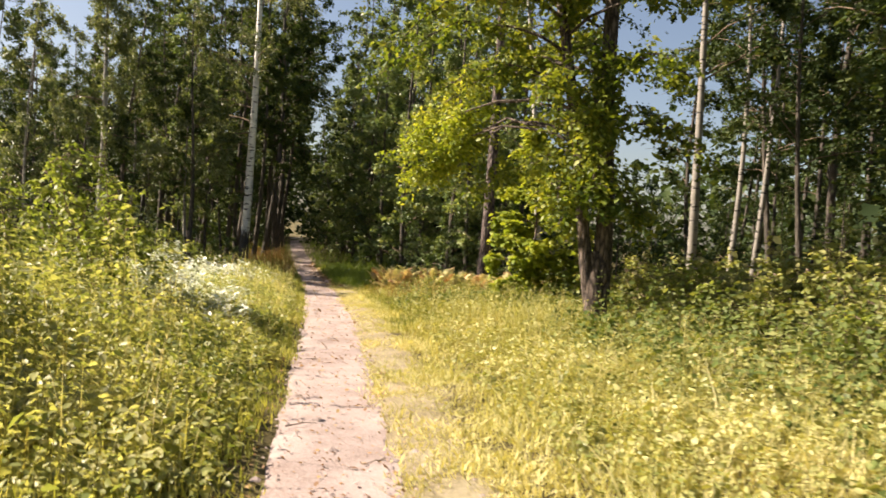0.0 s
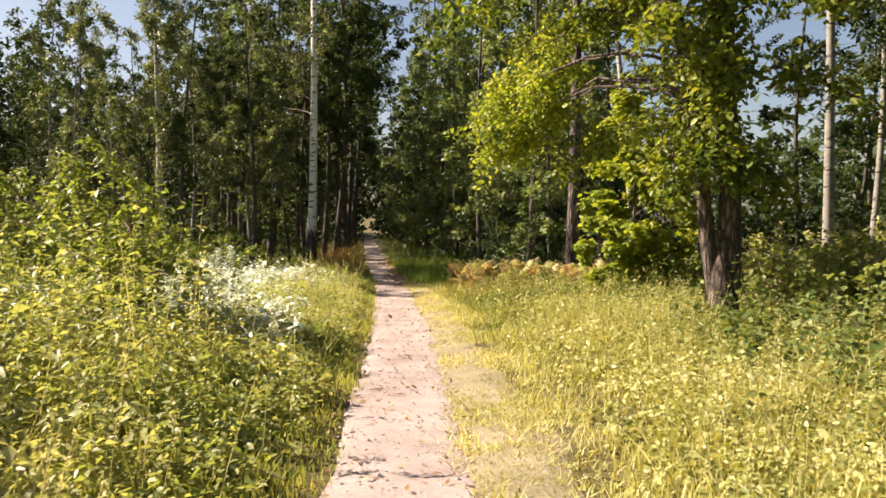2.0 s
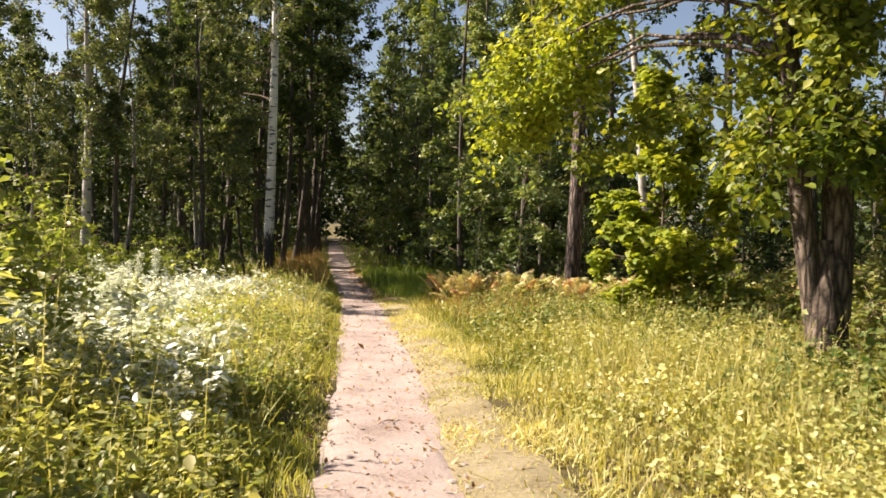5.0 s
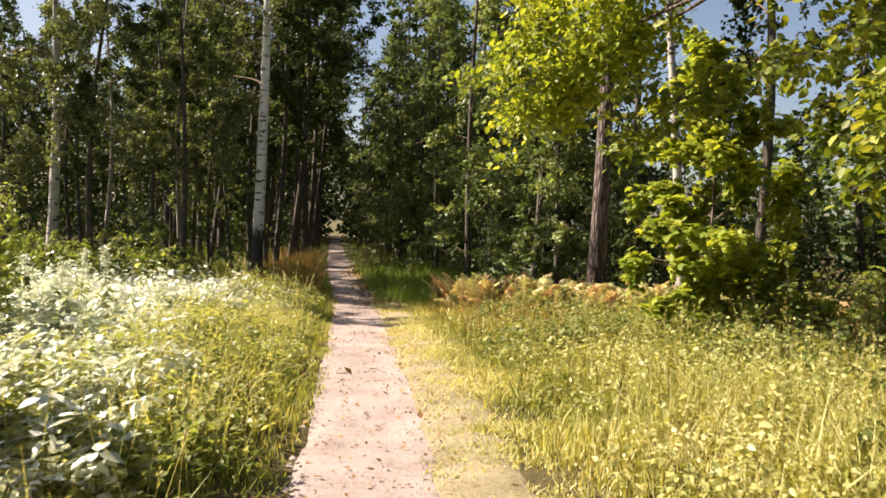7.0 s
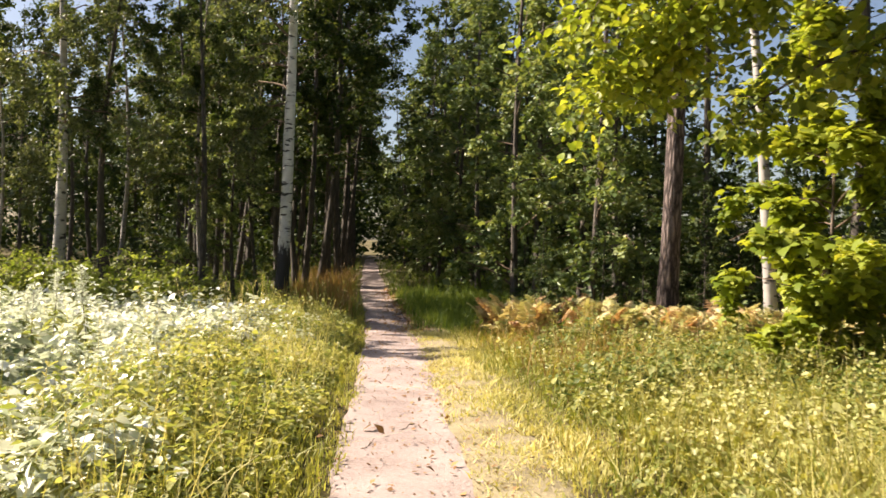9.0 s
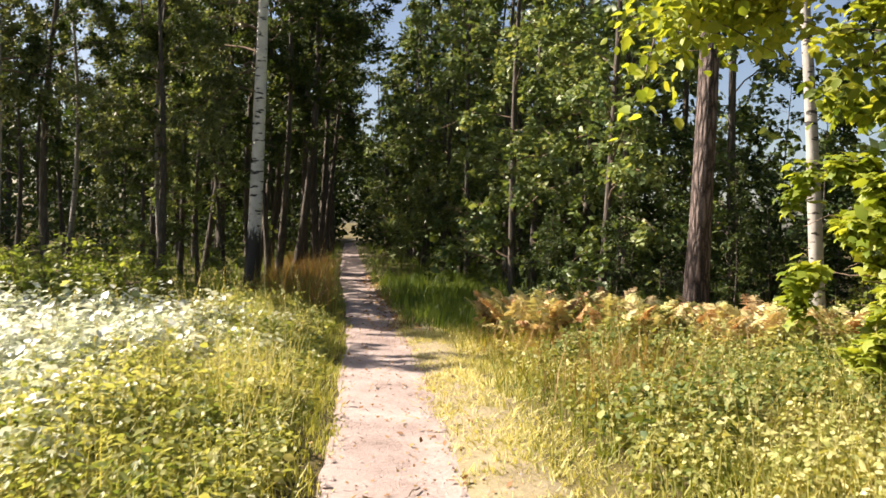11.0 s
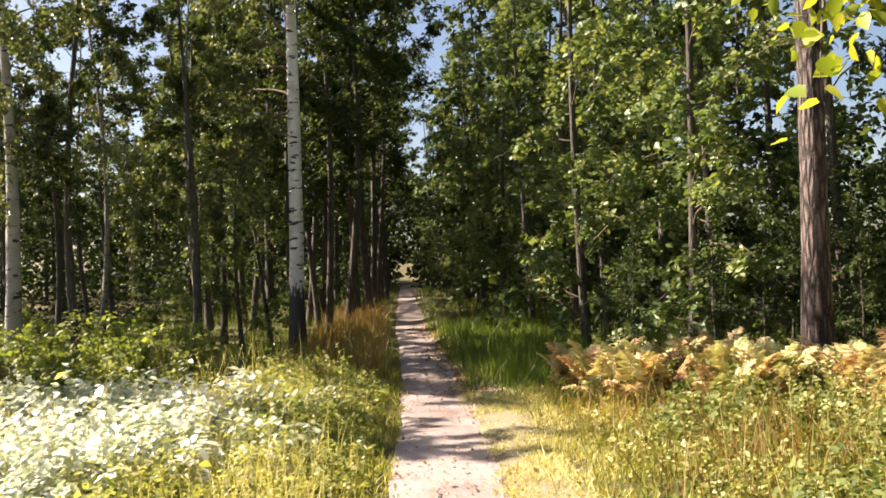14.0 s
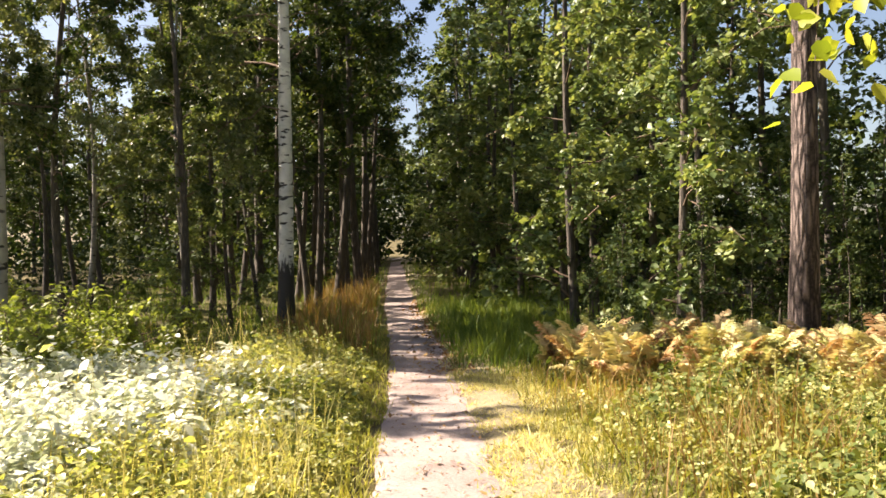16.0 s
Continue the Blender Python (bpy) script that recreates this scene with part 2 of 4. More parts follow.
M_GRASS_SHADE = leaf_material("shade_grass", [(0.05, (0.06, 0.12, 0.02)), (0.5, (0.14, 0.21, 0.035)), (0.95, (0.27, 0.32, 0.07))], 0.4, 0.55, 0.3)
M_GRASS_RUST = leaf_material("rusty_grass", [(0.05, (0.15, 0.09, 0.035)), (0.5, (0.27, 0.17, 0.06)), (0.95, (0.43, 0.31, 0.13))], 0.35, 0.6, 0.3)
M_LITTER = leaf_material("fallen_leaf", [(0.1, (0.14, 0.07, 0.03)), (0.5, (0.30, 0.17, 0.08)), (0.9, (0.45, 0.33, 0.14))], 0.15, 0.7, 0.2)


# ---- mesh tools ----
def tri_mesh(name, v, f, mat, smooth=False):
    me = bpy.data.meshes.new(name)
    v, f = np.ascontiguousarray(v, np.float32), np.ascontiguousarray(f, np.int32)
    me.vertices.add(len(v))
    me.vertices.foreach_set("co", v.ravel())
    me.loops.add(f.size)
    me.loops.foreach_set("vertex_index", f.ravel())
    me.polygons.add(len(f))
    me.polygons.foreach_set("loop_start", np.arange(len(f), dtype=np.int32) * 3)
    if smooth:
        me.polygons.foreach_set("use_smooth", np.ones(len(f), bool))
    me.update(calc_edges=True)
    me.materials.append(mat)
    return me


def join(chunks):
    vs, fs, n = [], [], 0
    for v, f in chunks:
        vs.append(v)
        fs.append(f + n)
        n += len(v)
    return np.concatenate(vs), np.concatenate(fs)


def part(name, data, mat, parent, label="", smooth=False):
    ob = new(name, tri_mesh(name, data[0], data[1], mat, smooth))
    ob.parent = parent
    if label:
        tagged(ob, label)
    return ob


def stuff(name, data, mat, label, category):
    return tagged(new(name, tri_mesh(name, data[0], data[1], mat)), label, category, kind="stuff")


def tube(points, radii, sides=7, rough=0.0, r=None):
    """A tapered tube along points."""
    p = np.asarray(points, float)
    n = len(p)
    d = np.gradient(p, axis=0)
    d /= np.linalg.norm(d, axis=1)[:, None] + 1e-9
    ref = np.where(np.abs(d[:, 2:3]) > 0.9, np.array([[1.0, 0, 0]]), np.array([[0, 0, 1.0]]))
    a = np.cross(d, ref)
    a /= np.linalg.norm(a, axis=1)[:, None] + 1e-9
    b = np.cross(d, a)
    th = np.arange(sides) * 2 * np.pi / sides
    rad = np.asarray(radii, float)[:, None] * np.ones(sides)
    if rough and r is not None:
        rad = rad * (1 + rough * r.normal(size=rad.shape))
    v = p[:, None] + rad[..., None] * (np.cos(th)[None, :, None] * a[:, None] + np.sin(th)[None, :, None] * b[:, None])
    i, j = np.meshgrid(np.arange(n - 1), np.arange(sides), indexing="ij")
    k = (j + 1) % sides
    q = np.stack([i * sides + j, i * sides + k, (i + 1) * sides + k, (i + 1) * sides + j], -1).reshape(-1, 4)
    return v.reshape(-1, 3), np.concatenate([q[:, [0, 1, 2]], q[:, [0, 2, 3]]])


# leaf shapes: length along +y, face up +z, 1 long
DIAMOND = (np.array([(0, 0, 0), (0.33, 0.42, 0.05), (0, 1, -0.08), (-0.33, 0.42, 0.05)]), np.array([(0, 1, 2), (0, 2, 3)]))
NARROW = (np.array([(0, 0, 0), (0.23, 0.36, 0.05), (0, 1, -0.12), (-0.23, 0.36, 0.05)]), np.array([(0, 1, 2), (0, 2, 3)]))
LANCE = (np.array([(0, 0, 0), (0.15, 0.4, 0.04), (0, 1, -0.15), (-0.15, 0.4, 0.04)]), np.array([(0, 1, 2), (0, 2, 3)]))
OVAL = (np.array([(0, 0, 0), (0.27, 0.25, 0.05), (0.30, 0.6, 0.05), (0, 1, -0.1), (-0.30, 0.6, 0.05), (-0.27, 0.25, 0.05)]),
        np.array([(0, 1, 2), (0, 2, 3), (0, 3, 4), (0, 4, 5)]))
LOBED = (np.array([(0, 0, 0), (0.34, 0.06, 0.0), (0.30, 0.27, 0.04), (0.50, 0.52, -0.05), (0.24, 0.66, 0.03), (0, 1.0, -0.14),
                   (-0.24, 0.66, 0.03), (-0.50, 0.52, -0.05), (-0.30, 0.27, 0.04), (-0.34, 0.06, 0.0)]),
         np.array([(0, 1, 2), (0, 2, 4), (2, 3, 4), (0, 4, 6), (4, 5, 6), (0, 6, 8), (6, 7, 8), (0, 8, 9)]))


def scatter(shape, at, along, face, size):
    """Copies of a leaf shape as one mesh: places, length directions, rough normals, lengths."""
    tv, tf = shape
    y = along / (np.linalg.norm(along, axis=1)[:, None] + 1e-9)
    x = np.cross(y, face)
    x /= np.linalg.norm(x, axis=1)[:, None] + 1e-9
    z = np.cross(x, y)
    s = np.asarray(size, float)[:, None]
    m = np.stack([x * s, y * s, z * s], -1)
    v = np.einsum("nij,kj->nki", m, tv) + at[:, None]
    f = tf[None] + (np.arange(len(at)) * len(tv))[:, None, None]
    return v.reshape(-1, 3), f.reshape(-1, 3)


def leaf_cloud(r, at, size, shape=DIAMOND, flat=0.6, droop=0.4, spread=0.25):
    n = len(at)
    a = r.uniform(0, 2 * np.pi, n)
    along = np.stack([np.cos(a), np.sin(a), -droop + 0.5 * r.normal(size=n)], 1)
    face = np.array([0, 0, 1.0]) + flat * r.normal(size=(n, 3))
    return scatter(shape, at, along, face, size * np.exp(spread * r.normal(size=n)))


def curve(p0, p1, sag, n, r=None, wob=0.0):
    """A bowed limb from p0 to p1, raised in the middle by sag."""
    t = np.linspace(0, 1, n)[:, None]
    p = np.asarray(p0, float) * (1 - t) + np.asarray(p1, float) * t
    p[:, 2:] += sag * 4 * t * (1 - t)
    if r is not None:
        p += wob * np.sin(np.pi * t) * r.normal(size=(n, 3))
    return p


RINGS = 14


def stem_line(r, height, lean=(0, 0), bend=0.15, n=9):
    t = np.linspace(0, 1, n) ** 2
    a = r.uniform(0, 6.28)
    off = bend * np.sin(t * np.pi * r.uniform(1.0, 1.8))
    return np.stack([lean[0] * t + off * np.cos(a), lean[1] * t + off * np.sin(a), t * height], 1)


def tree(name, seed, height, r0, low, crown_r, limbs, leaves, leaf, bark, leafmat, shape=DIAMOND, lean=(0, 0), bend=0.15,
         up=0.25, droop=0.35, clump=0.33, flat=0.7, label="", category="tree", extra=(), stems=1, full=0.6, sides=9, twigs=5):
    """A tree: tapered trunk with limbs, and a crown of single leaves hung in clumps along limbs and twigs."""
    r = np.random.default_rng(seed)
    wood, arms, spots = [], [], []
    base = tagged(new(name), label, category)
    for s in range(stems):
        ln = (lean[0] + (0 if stems == 1 else r.normal() * 0.25 * height), lean[1] + (0 if stems == 1 else r.normal() * 0.25 * height))
        h = height * (1 if s == 0 else r.uniform(0.6, 1.0))
        line = stem_line(r, h, ln, bend, RINGS)
        if stems > 1:
            line[:, :2] += r.normal(size=2) * 0.08
        t = line[:, 2] / h
        line[0, 2] -= 0.25
        rad = r0 * (1 - 0.92 * t ** 0.9) * (1 + 0.35 * np.exp(-t * height / 0.3))
        wood.append(tube(line, rad, sides, 0.04, r))
        for k in range(limbs):
            u = low / height + (1 - low / height) * (k + r.random()) / limbs
            u = min(u, 0.985)
            at = np.array([np.interp(u, t, line[:, c]) for c in range(3)])
            w = (u - low / height) / (1 - low / height)
            reach = crown_r * (full + (1 - full) * math.sin(math.pi * min(1, w + 0.15))) * (1 - 0.75 * w ** 2) * r.uniform(0.6, 1.15)
            a = r.uniform(0, 6.283)
            end = at + np.array([reach * math.cos(a), reach * math.sin(a), reach * (up + 0.3 * r.normal())])
            spots.append((at, end, reach * 0.12, max(0.012, r0 * 0.28 * (1 - u))))
    for a, b, sag in extra:
        spots.append((np.array(a, float), np.array(b, float), sag, r0 * 0.12))
    cloud = []
    total = sum(np.linalg.norm(b - a) + 0.3 for a, b, _, _ in spots)
    for k, (a, b, sag, rad) in enumerate(spots):
        c = curve(a, b, sag, 6, r, 0.06)
        arms.append(tube(c[::1 if twigs else 5], np.linspace(rad, rad * 0.25, 6 if twigs else 2), 4 if twigs else 3))
        length = np.linalg.norm(b - a)
        n = max(6, int(leaves * (length + 0.3) / total * (3 if k >= len(spots) - len(extra) else 1)))
        subs = max(2, int(length * 2.5))
        tips = []
        for q in range(subs):
            u = r.uniform(0.25, 1.0)
            p = np.array([np.interp(u, np.linspace(0, 1, 6), c[:, k]) for k in range(3)])
            e = p + r.normal(size=3) * np.array([1, 1, 0.7]) * clump * (0.6 + 0.5 * length) * 0.8
            e[2] -= droop * abs(r.normal()) * clump * 2
            tips.append((p, e))
            if q < twigs:
                arms.append(tube(np.stack([p, (p + e) / 2 + (0, 0, 0.03), e]), [rad * 0.3 + 0.003, rad * 0.2 + 0.002, 0.002], 3))
        pick = r.integers(0, subs, n)
        u = r.uniform(0.1, 1.05, n)[:, None]
        p0 = np.array([x[0] for x in tips])[pick]
        p1 = np.array([x[1] for x in tips])[pick]
        cloud.append(p0 * (1 - u) + p1 * u + r.normal(size=(n, 3)) * clump * 0.28)
    stemwood, armwood = join(wood), join(arms)
    trunk = part("trunk", join([stemwood, armwood]), bark, base, smooth=True)
    trunk.data.materials.append(M_TWIG)
    trunk.data.polygons.foreach_set("material_index", np.repeat([0, 1], [len(stemwood[1]), len(armwood[1])]).astype(np.int32))
    part("crown", leaf_cloud(r, np.concatenate(cloud), leaf, shape, flat, droop), leafmat, base)
    return base


def put(ob, x, y, turn=0, size=1.0, sink=0.0):
    ob.matrix_basis = pose(x, y, float(soil(x, y)) - sink, 0, 0, turn) @ Matrix.Scale(size, 4)
    return ob


def repeat(ob, x, y, turn, size=1.0):
    m = pose(x, y, float(soil(x, y)), 0, 0, turn)
    c = copy_thing(ob, m)
    c.scale = (size, size, size)
    return c


# ---- ground and path ----
def grid_mesh(name, xs, ys, zfun, mat):
    x, y = np.meshgrid(xs, ys)
    v = np.stack([x, y, zfun(x, y)], -1).reshape(-1, 3)
    n, m = len(xs), len(ys)
    i, j = np.meshgrid(np.arange(m - 1), np.arange(n - 1), indexing="ij")
    a = i * n + j
    q = np.stack([a, a + 1, a + n + 1, a + n], -1).reshape(-1, 4)
    return new(name, tri_mesh(name, v, np.concatenate([q[:, [0, 1, 2]], q[:, [0, 2, 3]]]), mat, True))


xs = np.concatenate([[-3000, -600, -150, -60, -35, -25], np.arange(-20, 12, 0.25), [14, 20, 30, 60, 150, 600, 3000]])
ys = np.concatenate([[-3000, -600, -150, -60, -30, -15, -8], np.arange(-4, 40, 0.3), np.arange(40, 80, 1.5), [90, 120, 200, 600, 3000]])
tagged(grid_mesh("ground", xs, ys, lambda x, y: soil(x, y) - 0.05 * np.exp(-((x - centre(y)) / 0.5) ** 2), M_SOIL),
       "brown forest soil under grass and weeds", "ground", kind="structure")

ys = np.concatenate([np.arange(-12, 45, 0.15), np.arange(45, 110, 1.0)])
us = np.linspace(-1, 1, 15)
yy, uu = np.meshgrid(ys, us, indexing="ij")
wl = 0.47 + 0.10 * (vnoise(yy * 0, yy, 2.2) - 0.5) + 0.08 * (vnoise(yy * 0 + 9, yy, 0.3) - 0.5)
wr = 0.62 + 0.26 * (vnoise(yy * 0 + 5, yy, 2.5) - 0.5) + 0.10 * (vnoise(yy * 0 + 14, yy, 0.3) - 0.5)
xx = centre(yy) + np.where(uu < 0, uu * wl, uu * wr)
zz = soil(xx, yy) + 0.012 - 0.05 * np.abs(uu) ** 6
i, j = np.meshgrid(np.arange(len(ys) - 1), np.arange(14), indexing="ij")
a = i * 15 + j
q = np.stack([a, a + 1, a + 16, a + 15], -1).reshape(-1, 4)
tagged(new("path", tri_mesh("path", np.stack([xx, yy, zz], -1).reshape(-1, 3), np.concatenate([q[:, [0, 1, 2]], q[:, [0, 2, 3]]]), M_DIRT, True)),
       "narrow trodden path of pale pinkish dirt", "path", kind="structure")

edge = 1.35 + 0.5 * (vnoise(yy * 0 + 21, yy, 2.0) - 0.5) + 0.2 * (vnoise(yy * 0 + 30, yy, 0.4) - 0.5)
side = (uu + 1) / 2
xx = centre(yy) + 0.3 + side * (edge - 0.3)
zz = soil(xx, yy) + 0.02 - 0.09 * side ** 6 - 0.07 * (1 - side) ** 6
tagged(new("path_shoulder", tri_mesh("path_shoulder", np.stack([xx, yy, zz], -1).reshape(-1, 3), np.concatenate([q[:, [0, 1, 2]], q[:, [0, 2, 3]]]), M_VERGE, True)),
       "sandy trodden shoulder thinly grown with dry turf", "path", kind="structure")


# ---- grass and weeds ----
def sow(n, d0, d1, y0, y1, density):
    """Random places beside the path, thinned by a density from 0 to 1; d is the distance from the path's middle."""
    d, y = rng.uniform(d0, d1, n), rng.uniform(y0, y1, n)
    x = centre(y) + d
    keep = rng.random(n) < density(x, y, d)
    return x[keep], y[keep]


BLADE = np.array([(0, 1, 2), (1, 3, 2), (2, 3, 4)])


def blades(x, y, h, width, lean=0.35):
    n = len(x)
    a, b = rng.uniform(0, 6.283, n), rng.uniform(0, 6.283, n)
    h = h * np.exp(0.3 * rng.normal(size=n))
    out = np.stack([np.cos(a), np.sin(a), 0 * a], 1) * (h * np.abs(rng.normal(size=n)) * lean)[:, None]
    side = np.stack([np.cos(b), np.sin(b), 0 * b], 1) * (width * np.exp(0.25 * rng.normal(size=n)))[:, None] / 2
    foot = np.stack([x, y, soil(x, y) - 0.02], 1)
    upv = np.stack([0 * h, 0 * h, h], 1)
    mid = foot + 0.55 * upv + 0.35 * out
    tip = foot + upv + out
    v = np.stack([foot - side, foot + side, mid - side * 0.8, mid + side * 0.8, tip], 1)
    f = BLADE[None] + (np.arange(n) * 5)[:, None, None]
    return v.reshape(-1, 3), f.reshape(-1, 3)


def weeds(x, y, h, leaf, per, shape=OVAL, stem=0.006, wide=0.10, low=0.15, flat=0.45, droop=0.25):
    """Leafy herbs: a thin stem with leaves set along it. Returns stems and leaves."""
    n = len(x)
    h = h * np.exp(0.22 * rng.normal(size=n))
    foot = np.stack([x, y, soil(x, y) - 0.02], 1)
    a = rng.uniform(0, 6.283, n)
    tip = foot + np.stack([np.cos(a) * h * 0.18, np.sin(a) * h * 0.18, h], 1)
    side = np.stack([-np.sin(a), np.cos(a), 0 * a], 1) * stem
    v = np.stack([foot - side, foot + side, tip], 1).reshape(-1, 3)
    f = np.arange(3 * n).reshape(-1, 3)
    k = np.repeat(np.arange(n), per)
    u = rng.uniform(low, 1.0, len(k))[:, None]
    b = rng.uniform(0, 6.283, len(k))
    along = np.stack([np.cos(b), np.sin(b), -droop + 0.35 * rng.normal(size=len(k))], 1)
    at = foot[k] * (1 - u) + tip[k] * u + along * wide * rng.uniform(0, 1, len(k))[:, None] * (1.2 - 0.6 * u)
    face = np.array([-0.35, 0.15, 1.0]) + flat * rng.normal(size=(len(k), 3))
    lv = scatter(shape, at, along, face, leaf * np.exp(0.3 * rng.normal(size=len(k))) * (1.15 - 0.4 * u[:, 0]))
    return (v, f), lv


def box(v, a, b, soft=0.4):
    return np.clip((v - a) / soft, 0, 1) * np.clip((b - v) / soft, 0, 1)


# trampled dry turf beside the path
x, y = sow(90000, 0.22, 1.7, 0, 26, lambda x, y, d: np.clip((d - 0.24 - 0.25 * vnoise(x, y, 1.5)) / 0.3, 0, 1) * box(d, 0.15, 1.7, 0.3) * np.clip(1.6 * vnoise(x, y, 0.3) - 0.2, 0, 1))
stuff("trampled_turf", blades(x, y, 0.03 + 0.05 * vnoise(x, y, 0.7), 0.013, 1.3), M_GRASS_DRY, "short trampled straw-yellow turf beside the path", "grass")
# dry meadow
x, y = sow(85000, 1.1, 6.5, 0, 15, lambda x, y, d: box(d, 1.1, 6.5, 0.5) * (0.2 + 0.8 * vnoise(x, y, 0.45)) * (0.5 + 0.5 * vnoise(x, y, 1.6)))
d = x - centre(y)
stuff("dry_meadow_grass", blades(x, y, np.clip(0.09 + 0.07 * (d - 1), 0.08, 0.30) * (0.5 + 1.0 * vnoise(x, y, 0.8)), 0.011, 0.7), M_GRASS_DRY,
      "sun-bleached yellow meadow grass", "grass")
# greener grass further on
x, y = sow(70000, 1.0, 7, 10, 26, lambda x, y, d: box(d, 1.0, 7, 0.6) * box(y, 9, 26, 4) * (0.2 + 0.8 * vnoise(x, y, 0.5)))
d = x - centre(y)
stuff("meadow_grass", blades(x, y, np.clip(0.10 + 0.07 * (d - 1), 0.09, 0.28) * (0.5 + 1.0 * vnoise(x, y, 0.8)), 0.011, 0.6), M_GRASS_MIX,
      "long mixed green and yellow meadow grass", "grass")
# grass edge on the path's other side
x, y = sow(60000, -2.0, -0.33, -1, 30, lambda x, y, d: box(-d + 0.3 * (vnoise(x, y, 0.5) - 0.5), 0.36, 1.6, 0.2) * (0.2 + 0.8 * vnoise(x, y, 0.4)))
d = -(x - centre(y))
stuff("path_edge_grass", blades(x, y, np.clip(0.06 + 0.13 * (d - 0.4), 0.05, 0.22) * (0.5 + 1.0 * vnoise(x, y, 0.7)), 0.011, 0.55), M_GRASS_GREEN,
      "fresh green grass along the path's edge", "grass")
x, y = sow(15000, -6, -0.9, 2, 24, lambda x, y, d: box(-d, 0.9, 7, 0.8) * vnoise(x, y, 0.7))
stuff("tall_grass", blades(x, y, 0.22 + 0.28 * vnoise(x, y, 1.3), 0.006, 0.6), M_GRASS_DRY, "tall yellowing grass among weeds", "grass")
x, y = sow(9000, -4.5, -0.7, 12, 24, lambda x, y, d: box(-d, 0.7, 4.5, 0.6) * np.clip(2 * vnoise(x, y, 0.9) - 0.6, 0, 1))
stuff("straw_grass", blades(x, y, 0.30 + 0.25 * vnoise(x, y, 1.3), 0.007, 0.6), M_GRASS_DRY, "pale straw among the glare-whitened nettles", "grass")
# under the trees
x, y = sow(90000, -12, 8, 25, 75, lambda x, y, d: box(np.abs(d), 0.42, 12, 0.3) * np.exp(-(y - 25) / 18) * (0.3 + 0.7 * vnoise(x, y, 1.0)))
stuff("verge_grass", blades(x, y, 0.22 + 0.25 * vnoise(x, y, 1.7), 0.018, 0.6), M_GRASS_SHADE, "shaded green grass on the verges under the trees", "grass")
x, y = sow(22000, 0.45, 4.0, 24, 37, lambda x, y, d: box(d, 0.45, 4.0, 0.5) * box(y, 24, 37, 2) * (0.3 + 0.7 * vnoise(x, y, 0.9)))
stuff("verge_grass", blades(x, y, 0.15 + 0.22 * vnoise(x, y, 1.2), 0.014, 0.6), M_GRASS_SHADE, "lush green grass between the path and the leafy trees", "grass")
x, y = sow(12000, -2.8, -0.6, 25, 44, lambda x, y, d: box(-d, 0.6, 2.8, 0.4) * (0.2 + 0.8 * vnoise(x, y, 1.0)))
stuff("rusty_grass", blades(x, y, 0.30 + 0.25 * vnoise(x, y, 1.7), 0.012, 0.6), M_GRASS_RUST, "rust-coloured tall dry grass by the birch", "grass")
x, y = sow(9000, 1.4, 7, 17, 25, lambda x, y, d: box(d, 1.4, 7, 0.8) * box(y, 17, 25, 2) * vnoise(x, y, 1.0))
stuff("rusty_grass", blades(x, y, 0.25 + 0.25 * vnoise(x, y, 1.7), 0.010, 0.6), M_GRASS_RUST, "rust-tinged dry grass in front of the ferns", "grass")

# rough grass further out
x, y = rng.uniform(-30, 14, 60000), rng.uniform(-14, 30, 60000)
d = x - centre(y)
keep = ((d < -5.5) | (d > 6.2) | ((y < 0.5) & (np.abs(d) > 0.4))) & (rng.random(60000) < 0.35 + 0.5 * vnoise(x, y, 1.5))
stuff("rough_grass", blades(x[keep], y[keep], 0.25 + 0.35 * vnoise(x[keep], y[keep], 2.0), 0.03, 0.6), M_GRASS_MIX, "rough grass of the clearing's outskirts", "grass")

# herbs
x, y = sow(10500, -7, -0.6, 0, 26, lambda x, y, d: box(-d, 0.65, 9, 0.5) * np.where(y > 12.5, np.clip(2.6 + d, 0.05, 1), 1) * (0.3 + 0.7 * vnoise(x, y, 1.0)))
dd = -(x - centre(y))
st, lv = weeds(x, y, np.minimum(np.clip(0.14 + 0.34 * (dd - 0.7), 0.14, 1.0), np.where(y > 12, 0.55, 1.0)) * (0.7 + 0.5 * vnoise(x, y, 0.9)), 0.078, 19, NARROW)
stuff("weed_stems", st, M_GRASS_MIX, "thin stems of roadside weeds", "weeds")
stuff("roadside_weeds", lv, M_LEAF_WEED, "yellow-green leafy weeds beside the path", "weeds")
x, y = sow(420, -5, -1.7, 2.5, 12, lambda x, y, d: box(-d, 1.7, 5, 0.8) * (0.3 + 0.7 * vnoise(x, y, 0.8)))
st, lv = weeds(x, y, 1.0 + 0.5 * vnoise(x, y, 1.0), 0.085, 44, NARROW, stem=0.008, wide=0.05, low=0.08, droop=0.1)
stuff("mugwort_stems", st, M_GRASS_DRY, "tall straight stalks of leafy weeds", "weeds")
stuff("mugwort_leaves", lv, M_LEAF_WEED, "tall upright weeds with narrow yellow-green leaves", "weeds")
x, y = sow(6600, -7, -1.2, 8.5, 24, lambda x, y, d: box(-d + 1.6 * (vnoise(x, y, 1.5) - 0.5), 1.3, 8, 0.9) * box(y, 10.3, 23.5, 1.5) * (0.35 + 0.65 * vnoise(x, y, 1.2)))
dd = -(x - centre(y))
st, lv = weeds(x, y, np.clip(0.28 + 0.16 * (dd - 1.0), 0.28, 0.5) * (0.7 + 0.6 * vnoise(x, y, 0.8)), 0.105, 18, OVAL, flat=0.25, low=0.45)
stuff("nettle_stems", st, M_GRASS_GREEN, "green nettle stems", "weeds")
